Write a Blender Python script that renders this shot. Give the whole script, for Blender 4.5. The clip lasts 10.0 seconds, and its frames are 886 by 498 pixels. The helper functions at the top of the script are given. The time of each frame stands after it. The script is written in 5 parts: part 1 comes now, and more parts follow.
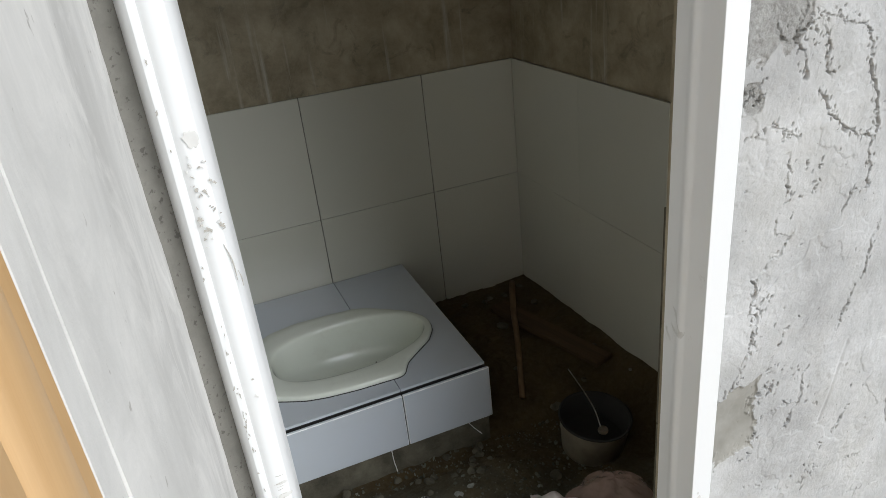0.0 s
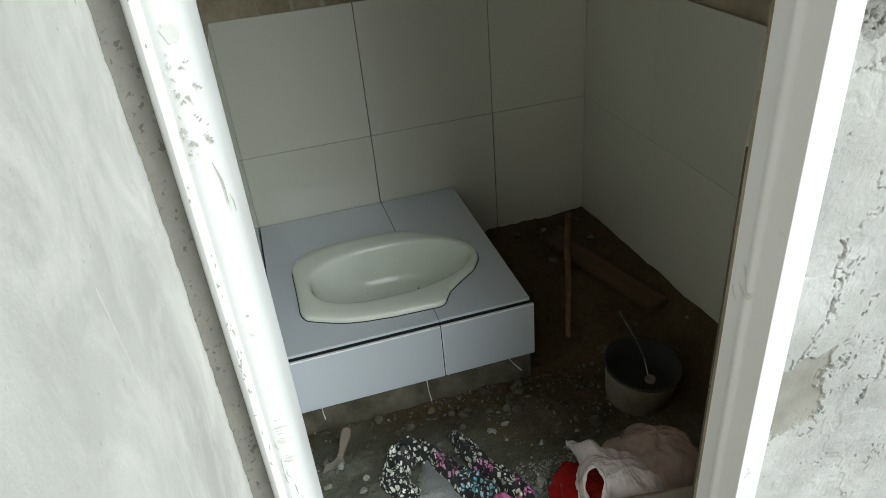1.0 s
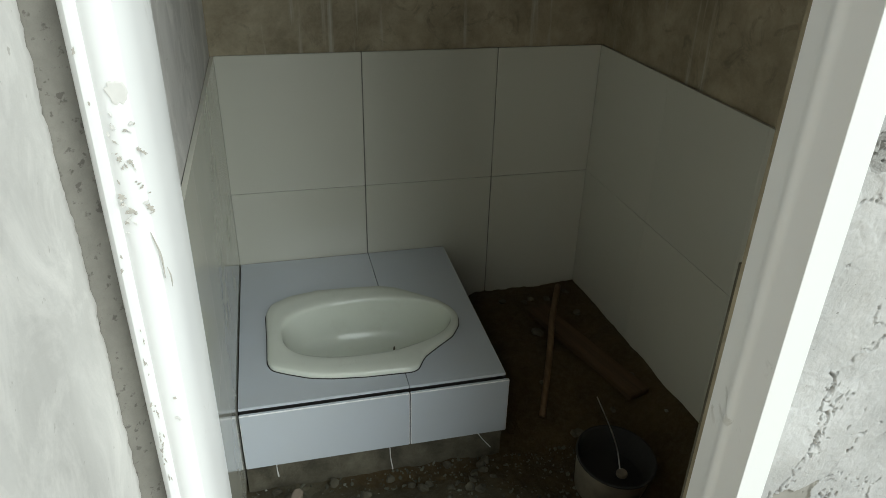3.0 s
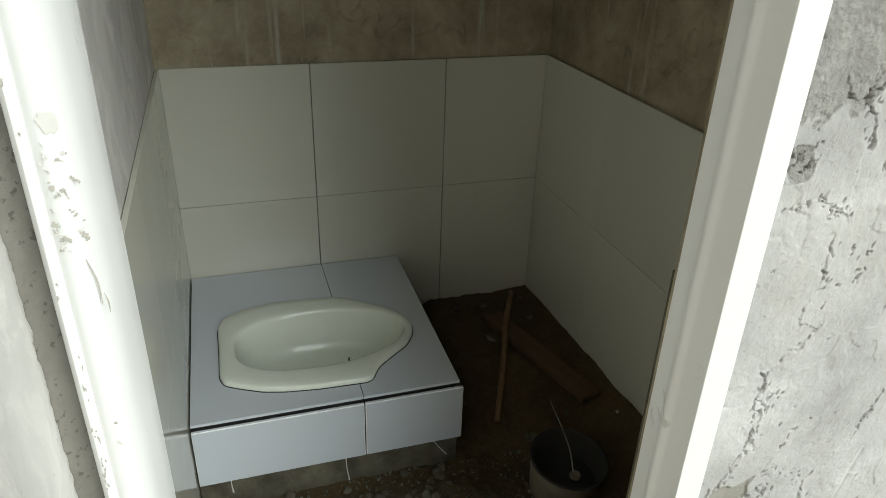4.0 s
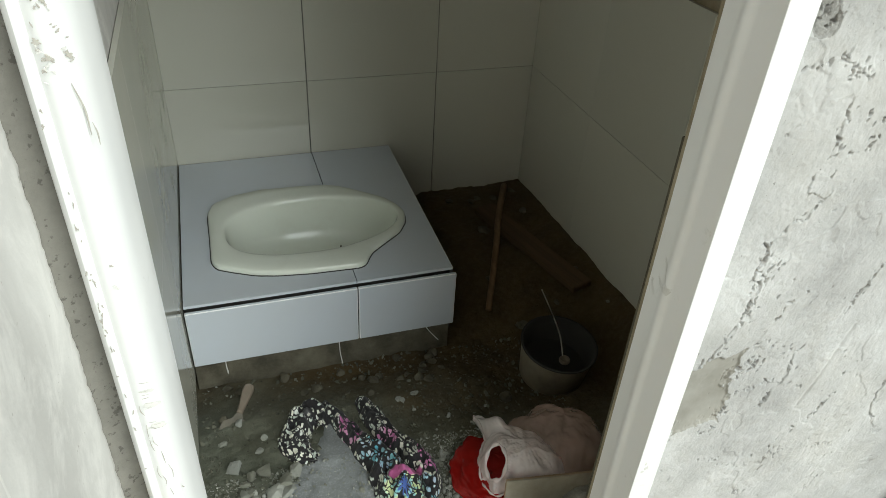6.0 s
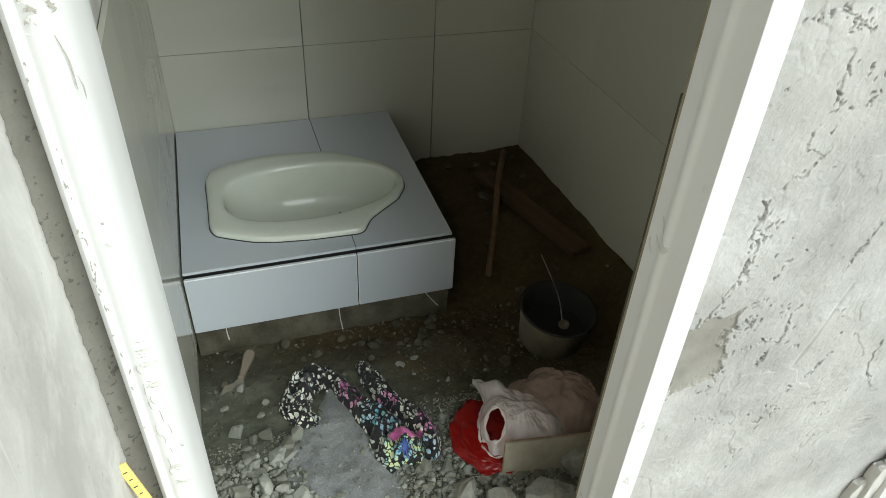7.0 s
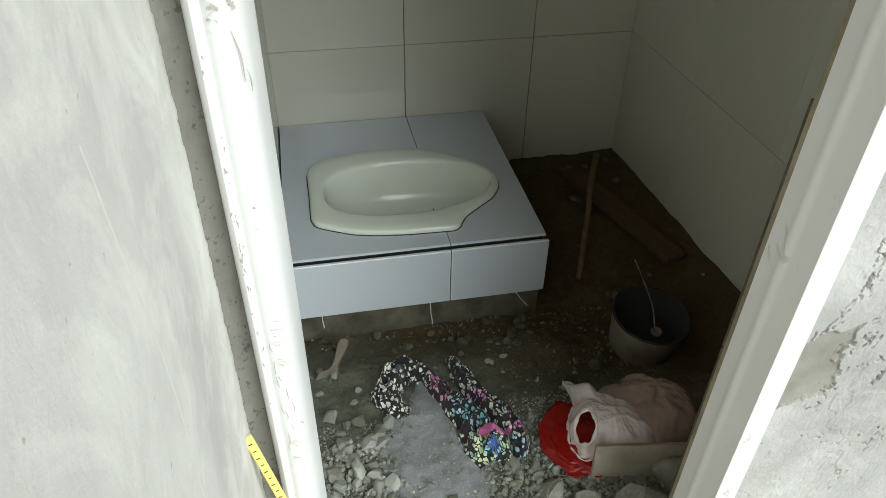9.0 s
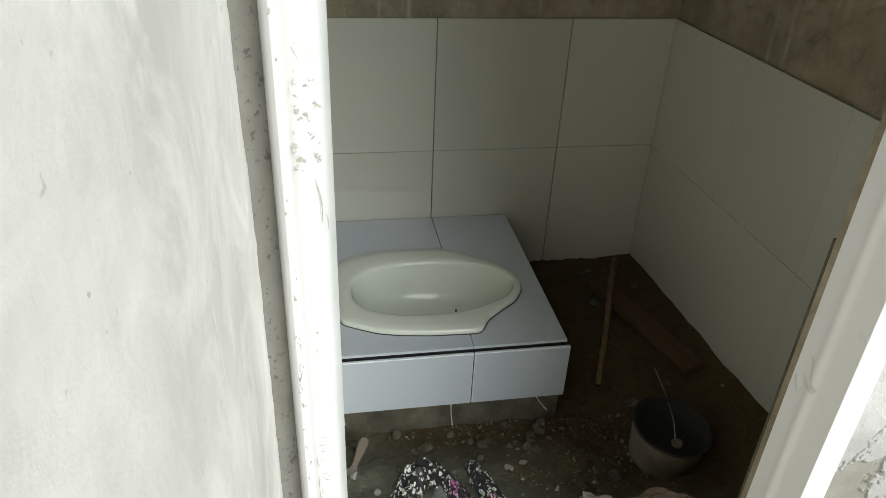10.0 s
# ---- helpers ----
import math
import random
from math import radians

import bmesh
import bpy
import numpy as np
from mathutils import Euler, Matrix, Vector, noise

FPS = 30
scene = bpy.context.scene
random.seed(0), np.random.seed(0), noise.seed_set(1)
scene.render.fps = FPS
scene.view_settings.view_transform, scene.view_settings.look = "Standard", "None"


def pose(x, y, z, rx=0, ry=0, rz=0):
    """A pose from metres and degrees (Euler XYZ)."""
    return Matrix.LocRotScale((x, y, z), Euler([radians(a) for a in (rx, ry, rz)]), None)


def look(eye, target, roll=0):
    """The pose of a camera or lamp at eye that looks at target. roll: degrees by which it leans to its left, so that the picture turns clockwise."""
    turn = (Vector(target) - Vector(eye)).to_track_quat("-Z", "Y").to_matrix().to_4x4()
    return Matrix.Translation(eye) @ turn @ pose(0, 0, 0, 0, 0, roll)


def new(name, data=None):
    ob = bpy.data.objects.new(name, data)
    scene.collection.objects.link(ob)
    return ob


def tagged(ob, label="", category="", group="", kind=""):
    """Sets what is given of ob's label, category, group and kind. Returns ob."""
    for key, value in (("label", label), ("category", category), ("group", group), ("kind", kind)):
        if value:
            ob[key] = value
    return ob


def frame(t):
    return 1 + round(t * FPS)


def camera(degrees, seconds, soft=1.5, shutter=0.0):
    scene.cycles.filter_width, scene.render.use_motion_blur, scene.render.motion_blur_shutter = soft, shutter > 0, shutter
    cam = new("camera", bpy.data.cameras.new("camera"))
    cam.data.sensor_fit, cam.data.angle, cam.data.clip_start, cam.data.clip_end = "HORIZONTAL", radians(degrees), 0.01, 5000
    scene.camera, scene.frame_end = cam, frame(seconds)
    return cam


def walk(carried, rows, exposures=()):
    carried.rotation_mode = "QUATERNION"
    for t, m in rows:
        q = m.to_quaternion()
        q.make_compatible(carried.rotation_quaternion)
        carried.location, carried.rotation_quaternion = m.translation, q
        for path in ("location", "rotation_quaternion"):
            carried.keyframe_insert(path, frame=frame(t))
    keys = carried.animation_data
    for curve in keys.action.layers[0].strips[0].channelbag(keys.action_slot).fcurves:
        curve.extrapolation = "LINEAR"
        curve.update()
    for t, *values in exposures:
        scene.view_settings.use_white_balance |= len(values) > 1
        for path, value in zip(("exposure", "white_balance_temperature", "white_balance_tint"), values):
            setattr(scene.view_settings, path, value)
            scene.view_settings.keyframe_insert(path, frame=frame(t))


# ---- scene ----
cam = camera(64.5, 10.0, soft=0.85)
EXPOSURES = [(0.0, 0.30, 6200, 12), (0.5, 0.55, 6250, 9), (1.0, 0.42, 6200, 4), (2.5, 0.30, 6200, 3), (4.0, 0.40, 6500, 4), (5.0, 0.44, 6450, 4), (7.5, 0.48, 6350, 3), (8.5, 0.45, 6300, 3), (10.0, 0.58, 6450, 6)]
PATH = [
    (0, (-0.322, -0.088, 1.28), (0.297, 1.607, 0.417), -6.4),
    (0.5, (-0.324, -0.047, 1.266), (0.323, 1.598, 0.331), -6.2),
    (1, (-0.256, 0.001, 1.239), (0.147, 1.658, 0.194), -5.5),
    (1.5, (-0.224, 0.025, 1.217), (0.157, 1.653, 0.12), -2.5),
    (2, (-0.216, 0.048, 1.223), (0.128, 1.72, 0.181), -1.0),
    (2.5, (-0.211, 0.065, 1.24), (0.163, 1.769, 0.262), 0.5),
    (3.8, (-0.202, 0.05, 1.267), (0.33, 1.749, 0.356), 1.7),
    (4, (-0.195, 0.048, 1.27), (0.356, 1.736, 0.351), 1.9),
    (4.5, (-0.199, 0.044, 1.258), (0.415, 1.68, 0.285), 3.4),
    (5, (-0.206, 0.046, 1.234), (0.365, 1.638, 0.166), 3.1),
    (5.2, (-0.208, 0.049, 1.228), (0.349, 1.631, 0.139), 3.2),
    (6.3, (-0.211, 0.046, 1.208), (0.341, 1.579, 0.048), 3.6),
    (6.5, (-0.21, 0.043, 1.207), (0.332, 1.57, 0.033), 3.5),
    (7, (-0.205, 0.042, 1.199), (0.332, 1.541, -0.012), 3.1),
    (7.5, (-0.212, 0.041, 1.191), (0.289, 1.516, -0.064), 2.7),
    (8, (-0.23, 0.041, 1.191), (0.216, 1.534, -0.063), 2.3),
    (8.5, (-0.246, 0.041, 1.196), (0.139, 1.562, -0.045), 1.5),
    (9, (-0.257, 0.039, 1.203), (0.078, 1.591, -0.012), 1.1),
    (9.3, (-0.263, 0.043, 1.223), (0.14, 1.661, 0.118), 3.0),
    (9.5, (-0.27, 0.037, 1.247), (0.11, 1.693, 0.191), 2.7),
    (10, (-0.3, 0.032, 1.261), (0.029, 1.725, 0.248), 2.6),
]
walk(cam, [(t, look(eye, target, roll)) for t, eye, target, roll in PATH], EXPOSURES)

# ---- light ----
SUN_EL, SUN_AZ = 31.0, 143.0
world = bpy.data.worlds.new("sky")
scene.world = world
world.use_nodes = True
wn = world.node_tree.nodes
sky = wn.new("ShaderNodeTexSky")
sky.sky_type, sky.sun_disc = "NISHITA", False
sky.sun_elevation, sky.sun_rotation = radians(SUN_EL), radians(SUN_AZ)
sky.air_density, sky.dust_density = 1.0, 3.0
wn["Background"].inputs["Strength"].default_value = 0.022
world.node_tree.links.new(sky.outputs[0], wn["Background"].inputs["Color"])
sun_data = bpy.data.lights.new("sun", "SUN")
sun_data.energy, sun_data.angle, sun_data.color = 3.62, radians(68), (0.97, 1.0, 1.0)
sun = new("sun", sun_data)
sd = Vector((math.sin(radians(SUN_AZ)) * math.cos(radians(SUN_EL)), math.cos(radians(SUN_AZ)) * math.cos(radians(SUN_EL)), math.sin(radians(SUN_EL))))
sun.matrix_world = look(sd * 20, (0, 0, 0))

# ---- materials ----


class Nodes:
    """Short hand for building one node material."""

    def __init__(self, name, rough=0.5, metallic=0.0):
        self.m = bpy.data.materials.new(name)
        self.m.use_nodes = True
        self.t = self.m.node_tree
        self.b = self.t.nodes["Principled BSDF"]
        self.b.inputs["Roughness"].default_value = rough
        self.b.inputs["Metallic"].default_value = metallic
        self.co = self.t.nodes.new("ShaderNodeTexCoord").outputs["Object"]

    def put(self, socket, value):
        if isinstance(value, bpy.types.NodeSocket):
            self.t.links.new(value, socket)
        elif isinstance(value, (tuple, list)) and len(value) == 3 and socket.type == "RGBA":
            socket.default_value = (*value, 1)
        else:
            socket.default_value = value

    def scaled(self, x, y, z, rx=0, ry=0, rz=0, kind="POINT"):
        n = self.t.nodes.new("ShaderNodeMapping")
        n.vector_type = kind
        self.t.links.new(self.co, n.inputs["Vector"])
        n.inputs["Scale"].default_value = (x, y, z)
        n.inputs["Rotation"].default_value = (radians(rx), radians(ry), radians(rz))
        return n.outputs[0]

    def noise(self, scale, detail=4, rough=0.6, co=None, distort=0.0, color=False):
        n = self.t.nodes.new("ShaderNodeTexNoise")
        self.t.links.new(co or self.co, n.inputs["Vector"])
        n.inputs["Scale"].default_value, n.inputs["Detail"].default_value = scale, detail
        n.inputs["Roughness"].default_value, n.inputs["Distortion"].default_value = rough, distort
        return n.outputs["Color" if color else "Fac"]

    def voronoi(self, scale, feature="F1", co=None, out="Distance", rand=1.0):
        n = self.t.nodes.new("ShaderNodeTexVoronoi")
        n.feature = feature
        self.t.links.new(co or self.co, n.inputs["Vector"])
        n.inputs["Scale"].default_value, n.inputs["Randomness"].default_value = scale, rand
        return n.outputs[out]

    def ramp(self, fac, stops, smooth=False):
        n = self.t.nodes.new("ShaderNodeValToRGB")
        self.t.links.new(fac, n.inputs[0])
        e = n.color_ramp.elements
        while len(e) < len(stops):
            e.new(0.5)
        for el, (p, c) in zip(e, stops):
            el.position = p
            el.color = (c, c, c, 1) if isinstance(c, (int, float)) else (*c, 1)
        if smooth:
            n.color_ramp.interpolation = "EASE"
        return n.outputs[0]

    def mix(self, fac, a, b, kind="MIX"):
        n = self.t.nodes.new("ShaderNodeMix")
        n.data_type, n.blend_type = "RGBA", kind
        self.put(n.inputs[0], fac)
        self.put(n.inputs[6], a)
        self.put(n.inputs[7], b)
        return n.outputs[2]

    def math(self, op, a, b=0.0):
        n = self.t.nodes.new("ShaderNodeMath")
        n.operation = op
        self.put(n.inputs[0], a)
        self.put(n.inputs[1], b)
        return n.outputs[0]

    def random(self):
        return self.t.nodes.new("ShaderNodeObjectInfo").outputs["Random"]

    def island(self):
        return self.t.nodes.new("ShaderNodeNewGeometry").outputs["Random Per Island"]

    def bump(self, height, strength=0.3, distance=0.002):
        n = self.t.nodes.new("ShaderNodeBump")
        self.t.links.new(height, n.inputs["Height"])
        n.inputs["Strength"].default_value, n.inputs["Distance"].default_value = strength, distance
        self.t.links.new(n.outputs[0], self.b.inputs["Normal"])
        return self

    def color(self, c):
        self.put(self.b.inputs["Base Color"], c)
        return self

    def rough(self, r):
        self.put(self.b.inputs["Roughness"], r)
        return self


def tile_material(name, base, tint):
    n = Nodes(name, 0.16)
    dust = n.ramp(n.noise(3.0, 6, 0.65), [(0.35, 0.0), (0.75, 1.0)])
    c = n.mix(n.random(), base, tint)
    c = n.mix(n.math("MULTIPLY", dust, 0.22), c, (0.52, 0.49, 0.42))
    n.color(c).rough(n.ramp(n.noise(6.0, 5, 0.6), [(0.3, 0.07), (0.8, 0.17)]))
    n.bump(n.noise(2.2, 2, 0.4), 0.03, 0.004)
    return n.m


M_TILE = tile_material("glazed_tile", (0.54, 0.538, 0.465), (0.505, 0.503, 0.435))
M_TILE_STEP = tile_material("glazed_tile_step", (0.535, 0.578, 0.632), (0.51, 0.552, 0.602))

n = Nodes("chipped_glaze_edge", 0.6)
n.color(n.mix(n.ramp(n.noise(70, 5, 0.7), [(0.38, 0.0), (0.6, 1.0)]), (0.68, 0.69, 0.70), (0.86, 0.87, 0.87)))
M_EDGE = n.m

n = Nodes("tile_biscuit", 0.9)
n.color(n.mix(n.noise(60, 3), (0.30, 0.20, 0.12), (0.42, 0.32, 0.22)))
M_BISCUIT = n.m

n = Nodes("dark_mortar", 0.95)
n.color(n.mix(n.noise(40, 4), (0.02, 0.02, 0.02), (0.07, 0.065, 0.06))).bump(n.noise(150, 3), 0.5, 0.002)
M_MORTAR = n.m

n = Nodes("damp_base_render", 0.95)
n.color(n.mix(n.ramp(n.noise(12, 8, 0.7), [(0.35, 0.0), (0.68, 1.0)]), (0.052, 0.046, 0.030), (0.145, 0.132, 0.094))).bump(n.noise(60, 7, 0.7), 0.8, 0.005)
M_BASE = n.m

n = Nodes("tile_grout", 0.9)
n.color(n.mix(n.ramp(n.noise(5, 4), [(0.35, 0.0), (0.65, 1.0)]), (0.05, 0.05, 0.045), (0.30, 0.29, 0.25))).bump(n.noise(200, 3), 0.4, 0.001)
M_GROUT = n.m

n = Nodes("bare_plaster_inside", 0.62)
cloud = n.ramp(n.noise(5.5, 8, 0.70, distort=0.15), [(0.33, 0.0), (0.66, 1.0)])
c = n.mix(cloud, (0.190, 0.155, 0.094), (0.415, 0.360, 0.252))
blotch = n.ramp(n.noise(13, 5, 0.7, distort=1.0), [(0.56, 0.0), (0.70, 1.0)])
c = n.mix(n.math("MULTIPLY", blotch, 0.6), c, (0.12, 0.105, 0.07))
runs = n.ramp(n.noise(1.0, 5, 0.6, co=n.scaled(30, 30, 1.6)), [(0.60, 0.0), (0.70, 1.0)])
c = n.mix(n.math("MULTIPLY", runs, 0.55), c, (0.50, 0.47, 0.40))
n.color(c).bump(n.noise(35, 8, 0.7), 0.5, 0.006)
M_INSIDE = n.m

n = Nodes("smooth_cement_render", 0.85)
streak = n.ramp(n.noise(1.0, 6, 0.62, co=n.scaled(4, 7, 3.0, 20), distort=0.2), [(0.34, 0.0), (0.66, 1.0)])
c = n.mix(streak, (0.52, 0.51, 0.485), (0.67, 0.66, 0.63))
patch = n.ramp(n.noise(9, 6, 0.7, distort=0.8), [(0.46, 0.0), (0.64, 1.0)])
c = n.mix(n.math("MULTIPLY", patch, 0.75), c, (0.75, 0.735, 0.70))
stroke = n.ramp(n.noise(1.0, 4, 0.6, co=n.scaled(5, 46, 9, 24), distort=0.5), [(0.60, 0.0), (0.72, 1.0)])
c = n.mix(n.math("MULTIPLY", stroke, 0.25), c, (0.52, 0.505, 0.47))
spots = n.ramp(n.noise(75, 3, 0.6), [(0.68, 0.0), (0.73, 1.0)])
c = n.mix(n.math("MULTIPLY", spots, 0.6), c, (0.30, 0.28, 0.24))
n.color(c).bump(n.noise(30, 9, 0.7), 0.35, 0.003)
M_SIDE = n.m

n = Nodes("raw_cement_joint", 0.95)
c = n.mix(n.noise(24, 8, 0.75), (0.150, 0.143, 0.124), (0.300, 0.288, 0.252))
pit = n.ramp(n.noise(120, 3, 0.6), [(0.60, 0.0), (0.66, 1.0)])
n.color(n.mix(n.math("MULTIPLY", pit, 0.7), c, (0.09, 0.08, 0.07))).bump(n.noise(110, 6, 0.7), 0.7, 0.003)
M_JOINT = n.m

n = Nodes("rough_cement_render", 0.93)
c = n.mix(n.ramp(n.noise(5, 9, 0.66), [(0.35, 0.0), (0.66, 1.0)]), (0.345, 0.343, 0.332), (0.550, 0.549, 0.536))
c = n.mix(n.math("MULTIPLY", n.ramp(n.noise(13, 8, 0.75, distort=0.6), [(0.5, 0.0), (0.68, 1.0)]), 0.30), c, (0.34, 0.325, 0.285))
warm = n.ramp(n.noise(3, 4, 0.6), [(0.45, 0.0), (0.7, 1.0)])
c = n.mix(n.math("MULTIPLY", warm, 0.35), c, (0.56, 0.54, 0.48))
pits = n.ramp(n.noise(115, 3, 0.6, distort=0.3), [(0.70, 0.0), (0.725, 1.0)])
c = n.mix(n.math("MULTIPLY", pits, 0.75), c, (0.17, 0.16, 0.145))
n.color(c)
h = n.math("SUBTRACT", n.noise(60, 10, 0.70), n.math("MULTIPLY", pits, 0.9))
n.bump(h, 0.65, 0.005)
M_ROUGH = n.m

n = Nodes("coarse_unskimmed_render", 0.95)
c = n.mix(n.ramp(n.noise(30, 8, 0.75), [(0.32, 0.0), (0.66, 1.0)]), (0.25, 0.243, 0.225), (0.43, 0.425, 0.40))
n.color(c).bump(n.noise(120, 9, 0.75), 0.9, 0.006)
M_COARSE = n.m

n = Nodes("smoothed_beige_plaster", 0.85)
n.color(n.mix(n.ramp(n.noise(16, 6, 0.6), [(0.35, 0.0), (0.7, 1.0)]), (0.225, 0.217, 0.188), (0.315, 0.305, 0.272))).bump(n.noise(60, 5, 0.6), 0.25, 0.002)
M_HOLLOW = n.m

n = Nodes("white_plastic_frame", 0.33)
dirt = n.ramp(n.noise(38, 5, 0.7, co=n.scaled(1, 1, 0.7, 25), distort=1.2), [(0.60, 0.0), (0.68, 1.0)])
where = n.ramp(n.noise(6, 3, 0.5), [(0.50, 0.0), (0.62, 1.0)])
c = n.mix(n.math("MULTIPLY", n.math("MULTIPLY", dirt, where), 0.75), (0.765, 0.770, 0.760), (0.42, 0.41, 0.37))
film = n.ramp(n.noise(9, 5, 0.6), [(0.4, 0.0), (0.8, 1.0)])
c = n.mix(n.math("MULTIPLY", film, 0.12), c, (0.68, 0.65, 0.58))
n.color(c).rough(n.ramp(film, [(0.0, 0.28), (1.0, 0.55)]))
M_FRAME = n.m

n = Nodes("mortar_smear", 0.95)
n.color(n.mix(n.noise(70, 5), (0.30, 0.28, 0.24), (0.52, 0.50, 0.45)))
M_SMEAR = n.m

n = Nodes("thin_mortar_film", 0.8)
n.color(n.mix(n.noise(60, 5), (0.54, 0.53, 0.50), (0.72, 0.71, 0.68)))
M_SMEAR_THIN = n.m

n = Nodes("pale_trowel_scratch", 0.9)
n.color(n.mix(n.noise(50, 5), (0.60, 0.59, 0.56), (0.76, 0.75, 0.71)))
M_SCRATCH = n.m

n = Nodes("sanitary_ceramic", 0.10)
c = n.mix(n.noise(4, 3), (0.64, 0.67, 0.59), (0.69, 0.72, 0.64))
dust = n.ramp(n.noise(18, 6, 0.7), [(0.55, 0.0), (0.8, 1.0)])
n.color(n.mix(n.math("MULTIPLY", dust, 0.25), c, (0.50, 0.48, 0.40)))
n.rough(n.ramp(dust, [(0.0, 0.09), (1.0, 0.34)]))
n.b.inputs["Specular IOR Level"].default_value = 0.4
M_CERAMIC = n.m

n = Nodes("floor_rubble_soil", 0.96)
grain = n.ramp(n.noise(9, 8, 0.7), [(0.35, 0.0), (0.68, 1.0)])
# browner earth, with the far corner's shade put into its colour
shaded_earth = n.mix(grain, (0.050, 0.031, 0.009), (0.084, 0.056, 0.019))
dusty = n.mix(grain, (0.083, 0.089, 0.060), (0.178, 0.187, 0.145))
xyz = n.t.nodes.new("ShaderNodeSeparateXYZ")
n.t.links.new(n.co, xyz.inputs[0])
# the painted shade grows with y and x, its border broken by noise
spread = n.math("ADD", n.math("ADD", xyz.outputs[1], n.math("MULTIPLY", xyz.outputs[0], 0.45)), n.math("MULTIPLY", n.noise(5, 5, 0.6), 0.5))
c = n.mix(n.ramp(n.math("MULTIPLY", spread, 0.5), [(0.62, 0.0), (0.80, 1.0)]), dusty, shaded_earth)
c = n.mix(n.math("MULTIPLY", n.ramp(n.noise(70, 5, 0.7), [(0.45, 0.0), (0.65, 1.0)]), 0.12), c, (0.20, 0.20, 0.16))
n.color(c).bump(n.noise(60, 8, 0.74), 0.9, 0.008)
M_SOIL = n.m

n = Nodes("cement_powder", 0.97)
c = n.mix(n.noise(14, 7, 0.7), (0.175, 0.186, 0.186), (0.310, 0.325, 0.328))
c = n.mix(n.math("MULTIPLY", n.ramp(n.noise(230, 4, 0.7), [(0.50, 0.0), (0.62, 1.0)]), 0.5), c, (0.40, 0.42, 0.425))
specks = n.ramp(n.voronoi(90), [(0.05, 1.0), (0.16, 0.0)])
n.color(n.mix(n.math("MULTIPLY", specks, 0.35), c, (0.42, 0.41, 0.38))).bump(n.noise(190, 7, 0.78), 0.8, 0.003)
M_POWDER = n.m


def stone_material(name, rnd):
    n = Nodes(name, 0.93)
    r = n.island() if rnd else n.random()
    k = 1.30 if rnd else 1.22
    c = n.ramp(r, [(0.0, (0.124 * k, 0.128 * k, 0.100 * k)), (0.35, (0.205 * k, 0.210 * k, 0.172 * k)), (0.8, (0.25 * k, 0.262 * k, 0.240 * k)), (1.0, (0.43 * k, 0.44 * k, 0.39 * k))])
    c = n.mix(n.math("MULTIPLY", n.noise(50, 6, 0.7), 0.5), c, (0.24, 0.232, 0.19))
    n.color(c).bump(n.noise(110, 8, 0.75), 0.9, 0.006)
    return n.m


M_STONE, M_GRAVEL = stone_material("rubble_stone", False), stone_material("rubble_gravel", True)

n = Nodes("earth_crumb", 0.96)
n.color(n.ramp(n.island(), [(0.0, (0.055, 0.055, 0.038)), (0.6, (0.13, 0.13, 0.096)), (0.95, (0.13, 0.13, 0.095)), (1.0, (0.17, 0.17, 0.13))]))
M_CRUMB = n.m

n = Nodes("printed_cloth", 0.85)
axes = n.t.nodes.new("ShaderNodeSeparateXYZ")
n.t.links.new(n.co, axes.inputs[0])
px, py = axes.outputs[0], axes.outputs[1]


def print_spot(cx, cy, rx, ry, soft=0.25):
    """1 inside an uneven patch of the print, 0 outside."""
    dx, dy = n.math("DIVIDE", n.math("SUBTRACT", px, cx), rx), n.math("DIVIDE", n.math("SUBTRACT", py, cy), ry)
    d = n.math("SQRT", n.math("ADD", n.math("MULTIPLY", dx, dx), n.math("MULTIPLY", dy, dy)))
    return n.ramp(n.math("ADD", n.math("MULTIPLY", d, 0.5), n.math("MULTIPLY", n.math("SUBTRACT", n.noise(70, 2), 0.5), soft)), [(0.47, 1.0), (0.53, 0.0)])


# cream leaves, each outlined in black, thinned out in places
leaf = n.mix(0.022, n.scaled(1.0, 0.62, 1.0, 0, 0, 35), n.noise(40, 2, color=True), "ADD")
edge_d = n.voronoi(98, "DISTANCE_TO_EDGE", co=leaf, rand=0.9)
cid = n.voronoi(98, co=leaf, out="Color", rand=0.9)
sep = n.t.nodes.new("ShaderNodeSeparateColor")
n.t.links.new(cid, sep.inputs[0])
petal = n.math("MULTIPLY", n.ramp(edge_d, [(0.07, 0.0), (0.11, 1.0)]), n.ramp(n.math("ADD", n.voronoi(98, co=leaf, rand=0.9), n.math("MULTIPLY", sep.outputs[0], 0.14)), [(0.52, 1.0), (0.58, 0.0)]))
leaves = petal
thin = n.math("ADD", sep.outputs[2], n.math("MULTIPLY", n.noise(24, 2, 0.5), 1.1))
petal = n.math("MULTIPLY", petal, n.ramp(n.math("MULTIPLY", thin, 0.5), [(0.37, 0.0), (0.39, 1.0)]))
cream = n.ramp(sep.outputs[1], [(0.0, (0.78, 0.77, 0.68)), (0.45, (0.62, 0.64, 0.53)), (0.75, (0.52, 0.58, 0.52)), (1.0, (0.84, 0.84, 0.80))])
pink = n.ramp(sep.outputs[0], [(0.0, (0.50, 0.10, 0.33)), (0.5, (0.66, 0.26, 0.50)), (1.0, (0.62, 0.52, 0.58))])
cool = n.ramp(sep.outputs[0], [(0.0, (0.10, 0.42, 0.55)), (0.4, (0.28, 0.56, 0.60)), (0.7, (0.36, 0.46, 0.62)), (1.0, (0.66, 0.74, 0.72))])
hue = n.mix(print_spot(-0.030, 1.075, 0.024, 0.050), cream, pink)
